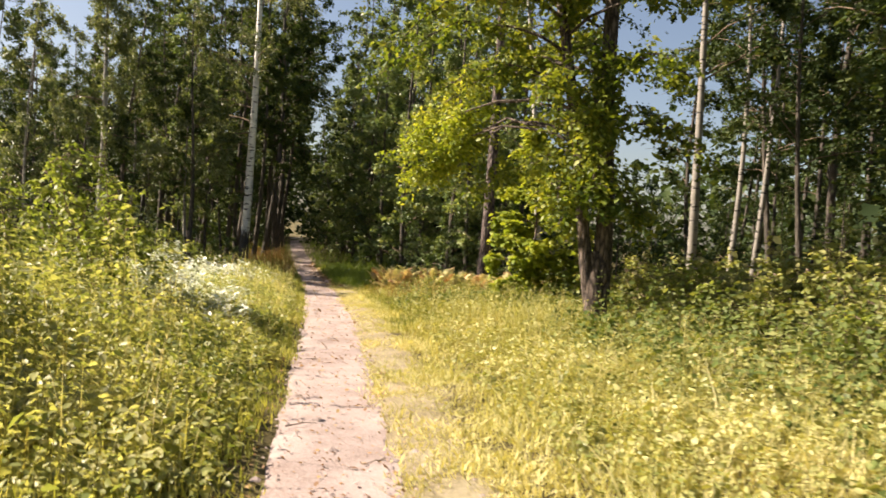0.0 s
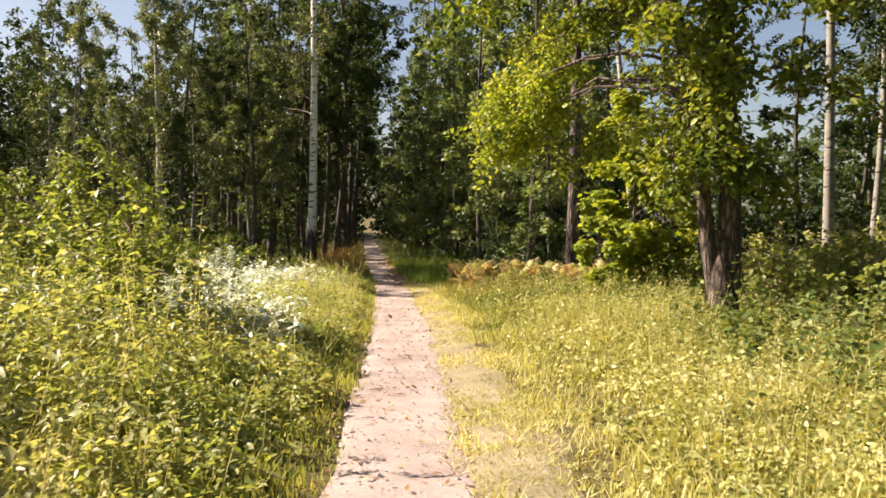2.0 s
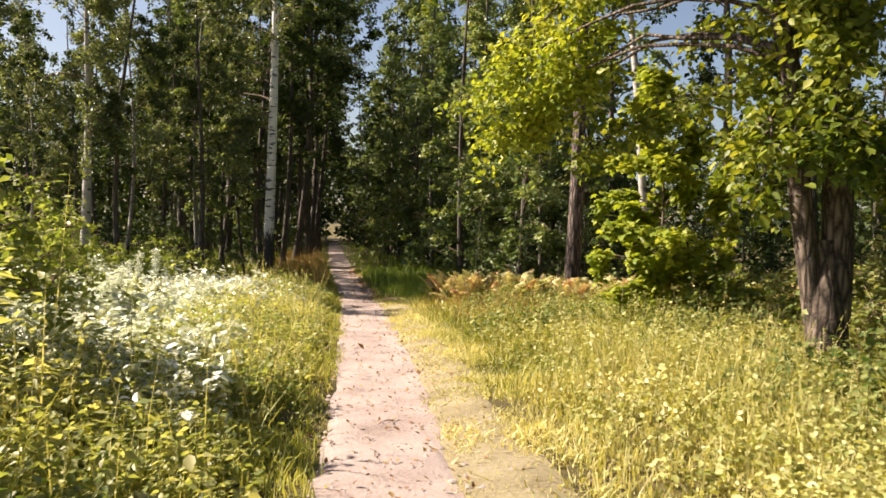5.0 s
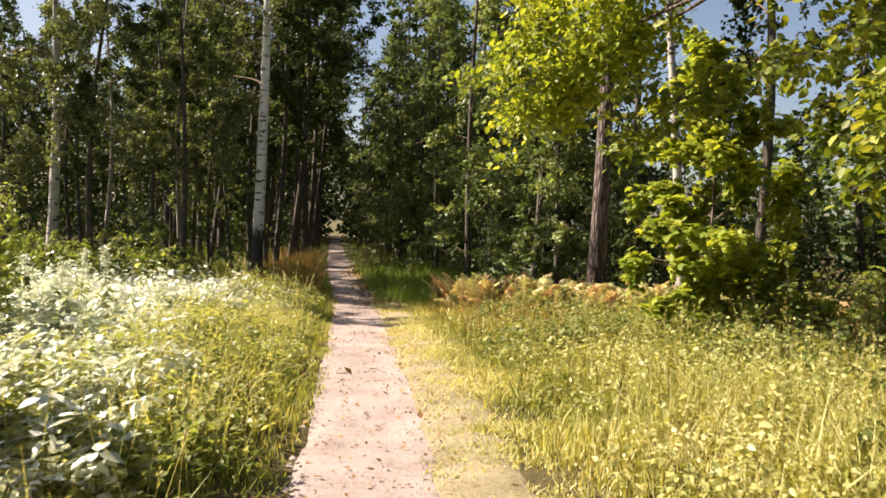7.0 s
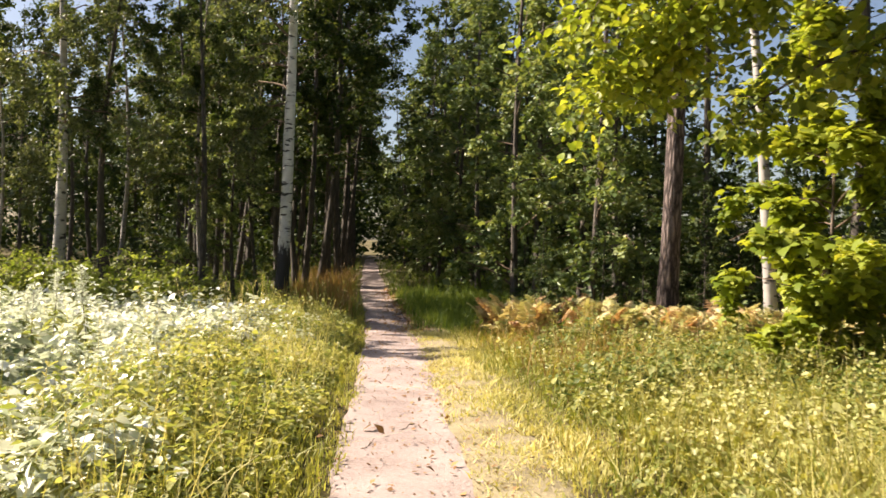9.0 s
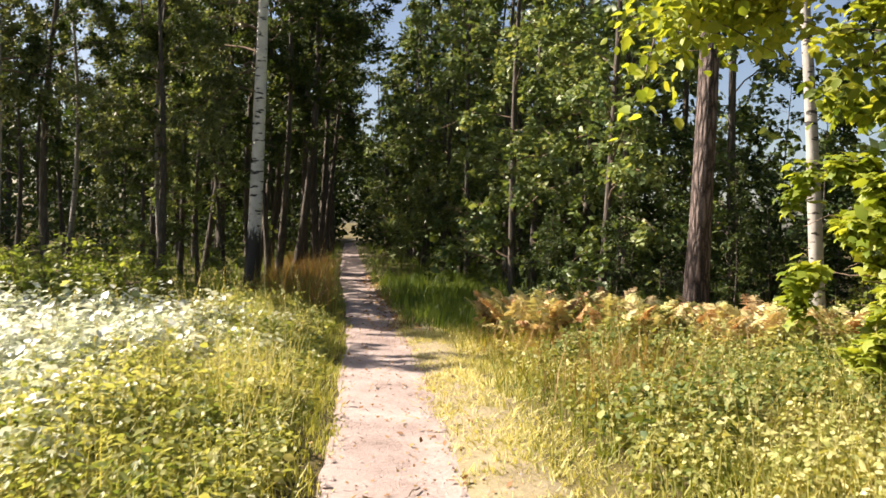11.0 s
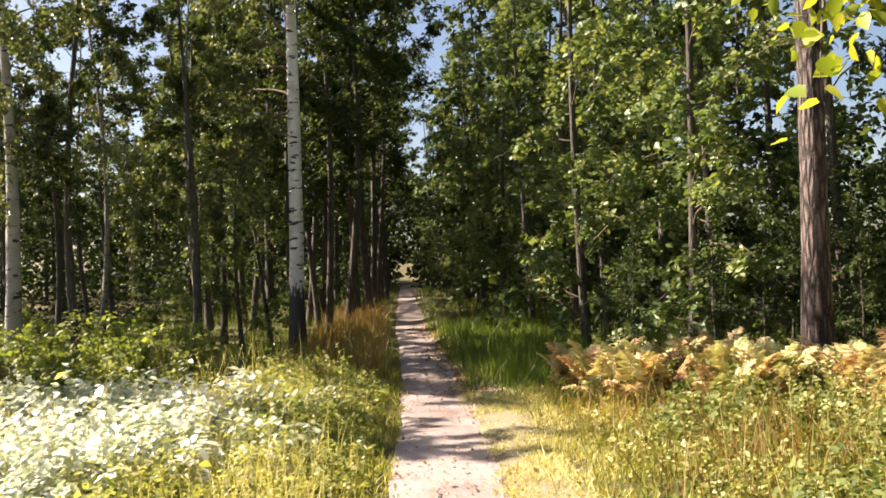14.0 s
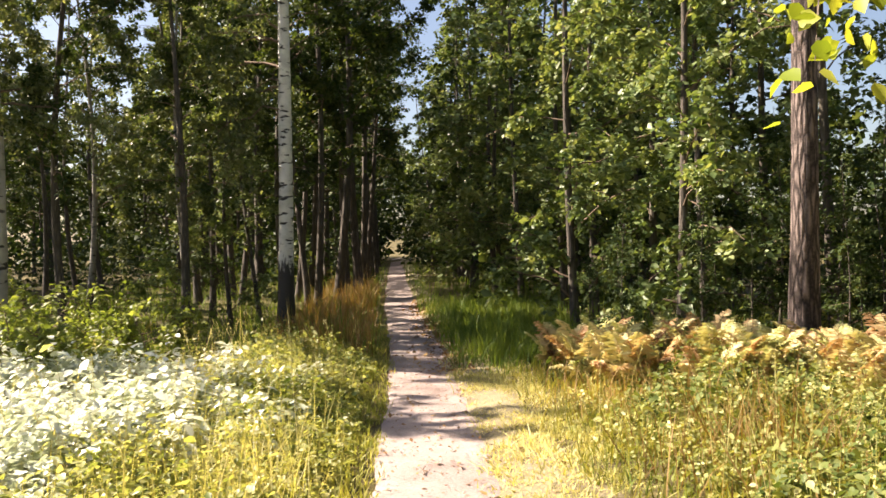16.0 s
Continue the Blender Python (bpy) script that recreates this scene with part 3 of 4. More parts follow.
# the nettles' white is sun glare put into the leaf colour
stuff("pale_nettles", lv, M_LEAF_PALE_GLARE, "glossy nettle leaves with the sun's white glare painted into their colour", "weeds")
x, y = sow(10500, -2.6, -0.5, 1, 25, lambda x, y, d: box(-d, 0.6, 2.6, 0.4) * (0.25 + 0.75 * vnoise(x, y, 0.7)))
dd = -(x - centre(y))
st, lv = weeds(x, y, np.clip(0.12 + 0.24 * (dd - 0.5), 0.12, 0.5) * (0.6 + 0.7 * vnoise(x, y, 0.6)), 0.058, 14, OVAL)
stuff("edge_weed_stems", st, M_GRASS_DRY, "thin stems of low weeds", "weeds")
stuff("edge_weeds", lv, M_LEAF_WEED, "low yellow-green weeds along the path's edge", "weeds")
x, y = sow(5200, 3.0, 10, 2, 21, lambda x, y, d: np.where(y > 13, 0.3, 1.0) * box(d, 3.0, 12, 1.4) * (0.25 + 0.75 * vnoise(x, y, 1.4)))
dd = x - centre(y)
st, lv = weeds(x, y, np.clip(0.2 + 0.24 * (dd - 2.6), 0.2, 1.1), 0.10, 20, DIAMOND)
stuff("bramble_stems", st, M_TWIG, "brown bramble stems", "weeds")
stuff("bramble_leaves", lv, M_LEAF_BRAMBLE, "green bramble and herb leaves at the wood's edge", "weeds")
x, y = sow(19000, 1.4, 6.5, 1, 22, lambda x, y, d: box(d, 1.4, 6.5, 0.8) * (0.15 + 0.85 * vnoise(x, y, 0.9)) * np.clip(0.25 + 0.1 * y + 0.2 * (d - 2.5), 0.15, 1))
dd = x - centre(y)
st, lv = weeds(x, y, np.clip(0.12 + 0.10 * (dd - 1), 0.1, 0.46), 0.054, 13, OVAL, flat=0.6)
stuff("meadow_herb_stems", st, M_GRASS_DRY, "thin dry stems of meadow herbs", "weeds")
stuff("meadow_herbs", lv, M_LEAF_HERB, "small yellowing leafy herbs in the meadow", "weeds")
x, y = sow(2600, 1.6, 7, 16.5, 23.5, lambda x, y, d: box(d, 1.6, 7, 1.2) * np.clip(2.2 * vnoise(x, y, 1.1) - 0.6, 0, 1))
st, lv = weeds(x, y, 0.25 + 0.25 * vnoise(x, y, 0.9), 0.075, 18, OVAL, flat=0.5)
stuff("clover_stems", st, M_GRASS_GREEN, "green stems of low herbs", "weeds")
stuff("green_herbs", lv, M_LEAF_BRAMBLE, "dark green low herbs in front of the ferns", "weeds")

# ---- trees ----
put(tree("birch_tree", 11, 19, 0.175, 4.8, 2.3, 30, 10000, 0.085, M_BIRCH, M_LEAF_SILVER, bend=0.10, up=0.1, droop=0.7, sides=14,
                      label="tall white birch with black bars and a dark foot",
                      extra=[((0, 0, 4.6), (-1.7, -0.3, 3.6), 0.4), ((0, 0, 5.2), (-1.4, 0.5, 4.4), 0.4), ((0, 0, 6.0), (-1.9, 0, 5.3), 0.4)]), -7.44, 29.06)
put(tree("birch_tree", 12, 11.5, 0.15, 4.0, 1.9, 34, 17000, 0.085, M_BIRCH2, M_LEAF_SILVER, bend=0.15, up=0.15, droop=0.6,
                      label="slim grey-white birch standing among the weeds"), -11.5, 25.8)
put(tree("pine_tree", 13, 20, 0.20, 11, 2.6, 16, 6000, 0.16, M_PINE, M_LEAF_DARK, bend=0.08, sides=16,
                label="thick pine trunk with plated reddish-grey bark"), 1.3, 24.3)
put(tree("birch_tree", 14, 15, 0.115, 6, 2.0, 20, 6000, 0.08, M_BIRCH2, M_LEAF_BIRCH, lean=(-1.6, 0.4), bend=0.2,
                      label="leaning slim birch beside the pine"), 3.0, 23.7)


def forked_tree():
    """Two stems from one foot, with long limbs drooping over the meadow."""
    r = np.random.default_rng(21)
    base = tagged(new("forked_tree"), "old tree with a forked grey-brown trunk and drooping yellow-green boughs", "tree")
    wood, cloud = [], []
    foot = stem_line(r, 1.55, (-0.08, 0.0), 0.03, 8)
    foot[0, 2] = -0.3
    wood.append(tube(foot, [0.33, 0.27, 0.24, 0.22, 0.21, 0.21, 0.20, 0.15], 18, 0.03, r))
    right = np.array([(0.02, 0, 0.7), (0.06, 0, 1.4), (0.05, 0.05, 2.4), (-0.05, 0.1, 4.0), (-0.1, 0.0, 6.5), (0.2, 0.2, 10), (0.5, 0, 14)])
    left = np.array([(-0.10, 0, 0.6), (-0.24, -0.03, 1.3), (-0.34, 0, 2.0), (-0.48, 0, 3.2), (-0.9, 0.1, 5.5), (-1.5, 0.4, 8.5), (-1.9, 0.5, 11)])
    wood.append(tube(right, [0.19, 0.165, 0.155, 0.145, 0.12, 0.08, 0.03], 14, 0.03, r))
    wood.append(tube(left, [0.14, 0.12, 0.115, 0.11, 0.09, 0.06, 0.02], 12, 0.03, r))
    limbs = []
    for k in range(30):
        s = right if k % 2 else left
        u = r.uniform(0.5, 1.0)
        at = np.array([np.interp(u, np.linspace(0, 1, 7), s[:, c]) for c in range(3)])
        a = r.uniform(0, 6.283)
        reach = r.uniform(1.6, 3.6) * (1.15 - 0.6 * max(0, u - 0.5))
        limbs.append((at, at + np.array([reach * math.cos(a), reach * math.sin(a), r.uniform(-0.3, 1.2)]), 0.4))
    for k in range(13):
        at = np.array([0.0, 0.05, r.uniform(2.4, 6.5)])
        a = r.uniform(0.2, 4.2)
        limbs.append((at, at + np.array([math.cos(a), math.sin(a), 0.0]) * r.uniform(1.0, 2.2) + (0, 0, r.uniform(-0.5, 0.5)), 0.3))
    for k in range(9):
        at = np.array([0.0, 0.0, r.uniform(2.5, 4.6)])
        a = r.uniform(3.6, 5.6)
        limbs.append((at, at + np.array([math.cos(a), math.sin(a), -0.2]) * r.uniform(0.7, 1.3), 0.2))
    # boughs that reach over the meadow towards the path
    for at, end, sag in (((-0.8, 0, 5.0), (-4.3, 1.2, 4.6), 0.8), ((-0.9, 0, 5.6), (-3.9, 0.2, 5.0), 0.8), ((-0.6, 0, 4.2), (-3.0, 0.4, 4.3), 0.6),
                         ((-0.3, 0, 3.0), (-2.3, 3.6, 2.6), 0.5), ((0, 0, 3.6), (1.6, -1.2, 3.0), 0.4), ((0, 0, 4.5), (0.6, -2.6, 4.2), 0.4),
                         ((-0.4, 0, 2.9), (-1.0, -0.8, 2.2), 0.3), ((0.05, 0, 2.6), (0.9, 0.2, 2.0), 0.2), ((-0.3, 0, 2.4), (-0.9, 0.4, 1.8), 0.2)):
        limbs.append((np.array(at, float), np.array(end, float), sag))
    boughs, fringe = len(limbs), []
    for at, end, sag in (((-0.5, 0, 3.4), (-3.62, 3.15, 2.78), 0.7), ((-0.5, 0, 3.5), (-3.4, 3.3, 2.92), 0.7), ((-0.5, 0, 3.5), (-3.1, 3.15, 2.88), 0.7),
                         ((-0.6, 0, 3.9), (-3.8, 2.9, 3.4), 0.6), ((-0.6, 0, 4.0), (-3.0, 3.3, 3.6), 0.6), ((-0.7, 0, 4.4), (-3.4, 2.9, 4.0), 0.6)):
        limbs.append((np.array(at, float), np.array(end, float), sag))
    for k, (at, end, sag) in enumerate(limbs):
        c = curve(at, end, sag, 8, r, 0.05)
        wood.append(tube(c, np.linspace(0.034, 0.006, 8), 5))
        length = np.linalg.norm(end - at)
        for q in range(int(8 + length * 5)):
            u = r.uniform(0.3 if k < boughs else 0.62, 1.0)
            p = np.array([np.interp(u, np.linspace(0, 1, 8), c[:, q]) for q in range(3)])
            e = p + r.normal(size=3) * (0.26, 0.26, 0.14) - (0, 0, 0.12)
            wood.append(tube(np.stack([p, (p + e) / 2 + (0, 0, 0.04), e]), [0.008, 0.005, 0.002], 3))
            n = 30
            t = r.uniform(0.2, 1.05, n)[:, None]
            (cloud if k < boughs else fringe).append(p * (1 - t) + e * t + r.normal(size=(n, 3)) * 0.10)
    # bough ends take the brighter maple colour to paint sunlight on them
    part("bough_foliage", leaf_cloud(r, np.concatenate(fringe), 0.088, OVAL, 0.6, 0.6, 0.2), M_LEAF_MAPLE, base, "leaves at the boughs' ends, sunlight painted in as a brighter colour")
    part("trunk", join(wood), M_BARK, base, smooth=True)
    part("crown", leaf_cloud(r, np.concatenate(cloud), 0.098, OVAL, 0.5, 0.6), M_LEAF_ELM, base, "yellow-green pointed leaves")
    return base


put(forked_tree(), 2.8, 13.9)

# young maple in front of the wood
put(tree("maple_sapling", 31, 4.5, 0.035, 0.25, 1.25, 44, 13000, 0.115, M_BARK, M_LEAF_MAPLE, LOBED, up=0.25, droop=0.3, clump=0.22, flat=0.35, full=0.95,
         label="bushy young maple with bright yellow-green leaves", category="sapling"), 2.15, 19.4)
put(tree("maple_sapling", 32, 2.2, 0.03, 0.3, 0.9, 16, 2200, 0.10, M_BARK, M_LEAF_MAPLE, LOBED, stems=2, up=0.35, droop=0.3, clump=0.22, flat=0.4,
         label="bushy young maple with bright yellow-green leaves", category="sapling"), 3.2, 19.7)

# slim trunks at the wood's edge
for k, (x, y, ln) in enumerate(((5.63, 17.6, (-0.3, 0)), (6.8, 18.7, (0.1, 0.1)), (8.05, 20.4, (0.6, 0)), (8.2, 13.5, (0.2, 0)))):
    put(tree("birch_tree", 40 + k, 15, (0.12, 0.08, 0.09, 0.17)[k], 5.0, 2.2, 18, 5000, 0.10, M_BIRCH3, M_LEAF_DARK, lean=ln, bend=0.2,
             label="slim pale birch trunk at the wood's edge"), x, y)

# tree kinds of the wood, each built once and repeated
KINDS, SPARSE, LEAFY, THICK = [], [], [], []
for k in range(4):
    KINDS.append(tree("alder_tree", 60 + k, 14 + k, 0.10 + 0.02 * k, 4.4, 2.7, 24, 6000, 0.125, M_DARKBARK, M_LEAF_BIRCH if k % 2 else M_LEAF_DARK,
                      bend=0.3, lean=(0.6 * (k - 1.5), 0.3), clump=0.27, droop=0.5, twigs=2, sides=8, label="dark-stemmed broadleaf tree in the shaded wood"))
for k in range(3):
    SPARSE.append(tree("alder_tree", 65 + k, 15 + k, 0.15, 4.0, 3.0, 22, 2000, 0.25, M_DARKBARK, M_LEAF_DARK,
                       bend=0.3, lean=(0.5 * (k - 1), 0.3), clump=0.45, twigs=0, sides=6, label="dark-stemmed broadleaf tree deep in the wood"))
for k in range(3):
    LEAFY.append(tree("aspen_tree", 70 + k, 12 + 2 * k, 0.10, 0.5, 2.3, 32, 7200, 0.14, M_DARKBARK, M_LEAF_ASPEN,
                      bend=0.25, clump=0.28, full=0.9, twigs=1, sides=7, label="leafy young tree with foliage down to the ground"))
    THICK.append(tree("aspen_tree", 75 + k, 12 + 2 * k, 0.10, 0.5, 2.4, 30, 1500, 0.26, M_DARKBARK, M_LEAF_DARK if k < 2 else M_LEAF_BIRCH,
                      bend=0.25, clump=0.42, full=0.9, twigs=0, sides=5, label="leafy young tree further along the path"))
SILVER = [tree("birch_tree", 85 + k, 10 + k, 0.08, 2.6, 1.9, 30, 8000, 0.095, M_BIRCH3, M_LEAF_SILVER, bend=0.25, clump=0.25, droop=0.7, twigs=2, sides=7,
               label="young birch with pale drooping foliage at the wood's edge") for k in range(2)]
used = set()


def plant(kinds, k, x, y, size, group):
    ob = kinds[k]
    turn = float(rng.uniform(0, 360))
    if ob.name in used:
        c = repeat(ob, x, y, turn, size)
    else:
        used.add(ob.name)
        c = put(ob, x, y, turn, size)
    tagged(c, group=group)


def spread(n, x0, x1, y0, y1, gap, ok):
    """Places at least gap apart that suit the plan."""
    out = []
    for _ in range(n):
        x, y = rng.uniform(x0, x1), rng.uniform(y0, y1)
        if ok(x, y, x - float(centre(y))) and all((x - a) ** 2 + (y - b) ** 2 > gap ** 2 for a, b in out):
            out.append((x, y))
    return out


def size():
    return float(rng.uniform(0.8, 1.1))


# the wood beyond the birch: its edge runs along the light
for x, y in spread(1500, -19, -6, 27, 44, 1.75, lambda x, y, d: d < -1.7 and y > 27.5 + 0.5 * (-8 - x) and (x + 7.44) ** 2 + (y - 29.06) ** 2 > 2.5 and (y > 31 or x < -9)
                     and (-2 - x < 0.5 * (y - 13.5) or vnoise(x, y, 3.0) > 0.48) and not (x > -15 and abs((x + 7.44) * 0.139 + (y - 29.06) * 0.99) < 0.9)):
    plant(KINDS, int(rng.integers(0, 4)), x, y, size() * (0.68 if y < 33.5 + 0.5 * (-8 - x) else 1.0), "trees of the wood")
for x, y in spread(1300, -44, -8, 34, 78, 3.0, lambda x, y, d: d < -1.0 and y > 30.5 + 0.5 * (-8 - x) and (y > 44 or x < -20) and (-2 - x < 0.48 * (y - 13.5) or vnoise(x, y, 4.0) > 0.6)):
    plant(SPARSE, int(rng.integers(0, 3)), x, y, size(), "trees of the wood")
# unseen dense trees added far left to keep sun out of the wood
for x, y in spread(700, -46, -22, 29, 58, 2.5, lambda x, y, d: -x > 0.72 * y):
    plant(THICK, int(rng.integers(0, 3)), x, y, float(rng.uniform(0.95, 1.2)), "trees of the wood")
for y, d in ((36.5, -1.9), (41, -1.4), (46, -1.3), (51, -1.2), (57, -1.2), (64, -1.2)):
    plant(KINDS, int(rng.integers(0, 4)), float(centre(y)) + d, y, 1.25, "trees of the wood")
for y, d in ((61, 2.3), (69, 1.9)):
    plant(KINDS, int(rng.integers(0, 4)), float(centre(y)) + d, y, 0.7, "trees of the wood")
for y, d in ((35.5, 3.0), (39, 2.8), (43.5, 2.6), (47.5, 2.5), (52, 2.5), (56, 2.4)):
    plant(LEAFY, int(rng.integers(0, 3)), float(centre(y)) + d + 0.5, y, float(rng.uniform(0.9, 1.15)), "leafy trees by the path")
for kinds, k, x, y, scale in ((SILVER, 0, -13.6, 26.6, 0.8), (SILVER, 1, -9.7, 29.4, 0.9), (SILVER, 1, -16.8, 29.0, 1.0), (SILVER, 0, -12.0, 29.2, 1.0), (LEAFY, 0, -9.3, 30.6, 0.6), (LEAFY, 1, -10.6, 31.2, 0.75), (KINDS, 2, -8.6, 32.4, 0.8)):
    plant(kinds, k, x, y, scale, "trees of the wood")
# trees added at the left so that their shade falls across the path
for kinds, k, x, y, scale in ((KINDS, 0, -12.6, 22.6, 0.62), (SILVER, 1, -11.9, 22.2, 0.72), (KINDS, 2, -11.3, 27.4, 0.7)):
    plant(kinds, k, x, y, scale, "trees of the wood")
# leafy wall beside the path
for x, y in spread(1500, -8, 6, 26.5, 40, 1.9, lambda x, y, d: d > 3.3 and (x - 1.3) ** 2 + (y - 24.3) ** 2 > 7 and d < 8 - 0.1 * (y - 26)):
    plant(LEAFY, int(rng.integers(0, 3)), x, y, size(), "leafy trees by the path")
for x, y in spread(1500, -20, 14, 30, 80, 2.6, lambda x, y, d: d > (7 if y < 40 else 2.3) and d < 14 and not (4 < x < 12 and y < 50)):
    plant(THICK, int(rng.integers(0, 3)), x, y, size(), "leafy trees by the path")
# wood behind the meadow, and behind the walker
for x, y in spread(900, 7.6, 15, 9, 34, 2.5, lambda x, y, d: (y < 23 or x > 12) and not (y > 19 and 0.2 * y < x < 0.37 * y)):
    plant(KINDS, int(rng.integers(0, 4)), x, y, size(), "trees of the wood")
for x, y in ((5.2, 26.2), (9.6, 24.2)):
    plant(KINDS, int(rng.integers(0, 4)), x, y, size(), "trees of the wood")
for x, y in spread(400, 8, 24, -14, 40, 3.6, lambda x, y, d: (x > 15 or y < 8) and not (y > 19 and 0.2 * y < x < 0.37 * y)):
    plant(SPARSE, int(rng.integers(0, 3)), x, y, size(), "trees of the wood")
for x, y in spread(200, -14, 8, -24, -10, 3.6, lambda x, y, d: abs(d) > 2):
    plant(SPARSE, int(rng.integers(0, 3)), x, y, size(), "trees of the wood")


for x, y in spread(500, 3.5, 15, 12, 37, 1.8, lambda x, y, d: y > 28.5 or x > 8.6):
    plant(THICK, int(rng.integers(0, 3)), x, y, float(rng.uniform(0.25, 0.4)), "thicket behind the pine")


# far woods and the undergrowth between the trunks
def cloud(n, x0, x1, y0, y1, z0, top, leaf):
    x, y = rng.uniform(x0, x1, n), rng.uniform(y0, y1, n)
    h = top * (0.65 + 0.7 * vnoise(x, y, 3.5))
    z = gz(y) + z0 + (h - z0) * rng.random(n) ** 0.9
    keep = (vnoise(x + z, y - z, 1.3) > 0.3) & ((np.abs(x - centre(y)) > 1.6) | (y > 70)) & ((np.abs(x - centre(y)) > 0.5) | (z > 1.9))
    return leaf_cloud(rng, np.stack([x, y, z], 1)[keep], leaf, DIAMOND, 0.9, 0.3)


stuff("far_woods", join([cloud(30000, -45, 12, 78, 100, 0.3, 11.5, 0.55), cloud(4000, -21, -9, 71, 78, 0.0, 7, 0.4), cloud(14000, 14, 60, -10, 90, 0.3, 9, 0.9), cloud(16000, -60, -17, 64, 92, 0.2, 11, 0.6)]), M_LEAF_DARK,
      "dark far woods closing the view", "woods")
stuff("undergrowth", join([cloud(16000, -30, -9, 40, 72, 0.0, 2.6, 0.22), cloud(7000, -4, 10, 32, 60, 0.0, 2.2, 0.2), cloud(14000, 8.5, 20, 4, 36, 0.0, 2.2, 0.2)]),
      M_LEAF_DARK, "dark leafy undergrowth in the shade of the wood", "undergrowth")

# bushes beside the weeds
BUSH = [tree("willow_bush", 80 + k, 2.5, 0.025, 0.3, 0.8, 14, 3000, 0.085, M_TWIG, M_LEAF_BUSH, DIAMOND, stems=4, twigs=2, clump=0.16, flat=0.6, full=0.9, sides=5,
             label="yellow-green sapling bush among tall weeds", category="bush") for k in range(2)]
# (-4.5, 5.9) and (-5.4, 5.2) stand out of view, added to shade near weeds
for k, (x, y, s) in enumerate(((-5.0, 11.2, 0.95), (-6.0, 12.6, 1.05), (-6.6, 15.4, 0.85), (-7.5, 13.4, 1.0), (-6.4, 9.2, 1.05), (-4.5, 7.4, 0.62), (-4.5, 5.9, 0.72), (-5.4, 5.2, 1.0), (-8.0, 17.5, 0.8),
                               (-9.5, 15.5, 1.0), (-8.2, 10.6, 1.1))):
    plant(BUSH, k % 2, x, y, s, "bushes among the weeds")
LOW = [tree("raspberry_bush", 90 + k, 1.4, 0.012, 0.15, 0.6, 9, 1200, 0.09, M_TWIG, M_LEAF_BUSH, DIAMOND, stems=4, clump=0.14, flat=0.5, full=0.9, sides=3, twigs=0,
            label="low leafy bush at the edge of the wood", category="bush") for k in range(2)]
for k in range(24):
    x = rng.uniform(-14, -7.3)
    y = 22.2 + rng.uniform(0, 4.5) + 0.4 * (-8 - x)
    plant(LOW, k % 2, x, y, float(rng.uniform(0.6, 1.0)), "bushes at the wood's edge")
for k in range(24):
    y = rng.uniform(8, 24)
    x = rng.uniform(5.0, 8.5) - 0.06 * y
    plant(LOW, k % 2, x, y, float(rng.uniform(0.6, 1.05)), "bushes at the wood's edge")
# dark-leaved copies added to blacken the shaded hollow beside the pine
for k, (x, y, s) in enumerate(((2.6, 26.6, 0.30), (3.8, 25.8, 0.33), (4.6, 27.2, 0.36), (5.8, 25.6, 0.32), (3.2, 28.2, 0.36), (6.6, 27.4, 0.36), (1.9, 27.6, 0.34), (5.4, 29.0, 0.4))):
    plant(THICK, k % 2, x, y, s, "thicket behind the pine")
HAZEL = [tree("hazel_bush", 95 + k, 1.75, 0.014, 0.1, 0.75, 9, 1500, 0.105, M_TWIG, M_LEAF_WEED, OVAL, stems=5, clump=0.16, flat=0.5, full=0.95, sides=4, twigs=1,
              label="leafy green bush beside the old forked tree", category="bush") for k in range(2)]
for k, (x, y, s) in enumerate(((3.7, 14.6, 0.75), (4.4, 13.4, 0.8), (5.0, 14.6, 1.0), (4.9, 11.9, 0.85), (5.9, 13.2, 1.05), (5.6, 10.6, 0.9), (6.6, 11.6, 1.1), (6.9, 14.2, 1.15),
                               (5.3, 9.0, 0.75), (6.3, 9.4, 1.0), (7.3, 10.0, 1.2), (4.3, 16.2, 0.9), (5.6, 16.4, 1.0), (7.6, 12.4, 1.2), (6.0, 7.6, 0.8), (3.6, 16.6, 0.7), (8.2, 15.6, 1.2), (6.9, 16.6, 1.0))):
    plant(HAZEL, k % 2, x, y, s, "bushes by the forked tree")
for k, (x, y, s) in enumerate(((-3.5, 5.4, 0.62), (-3.2, 4.4, 0.6))):
    plant(HAZEL, k % 2, x, y, s, "bushes among the weeds")
# shrubs at the pine's foot; their dark leaf colour stands in for shade
for k in range(16):
    plant(THICK, k % 3, rng.uniform(-1.4, 5.0), rng.uniform(24.9, 27.5), float(rng.uniform(0.13, 0.24)), "thicket behind the pine")

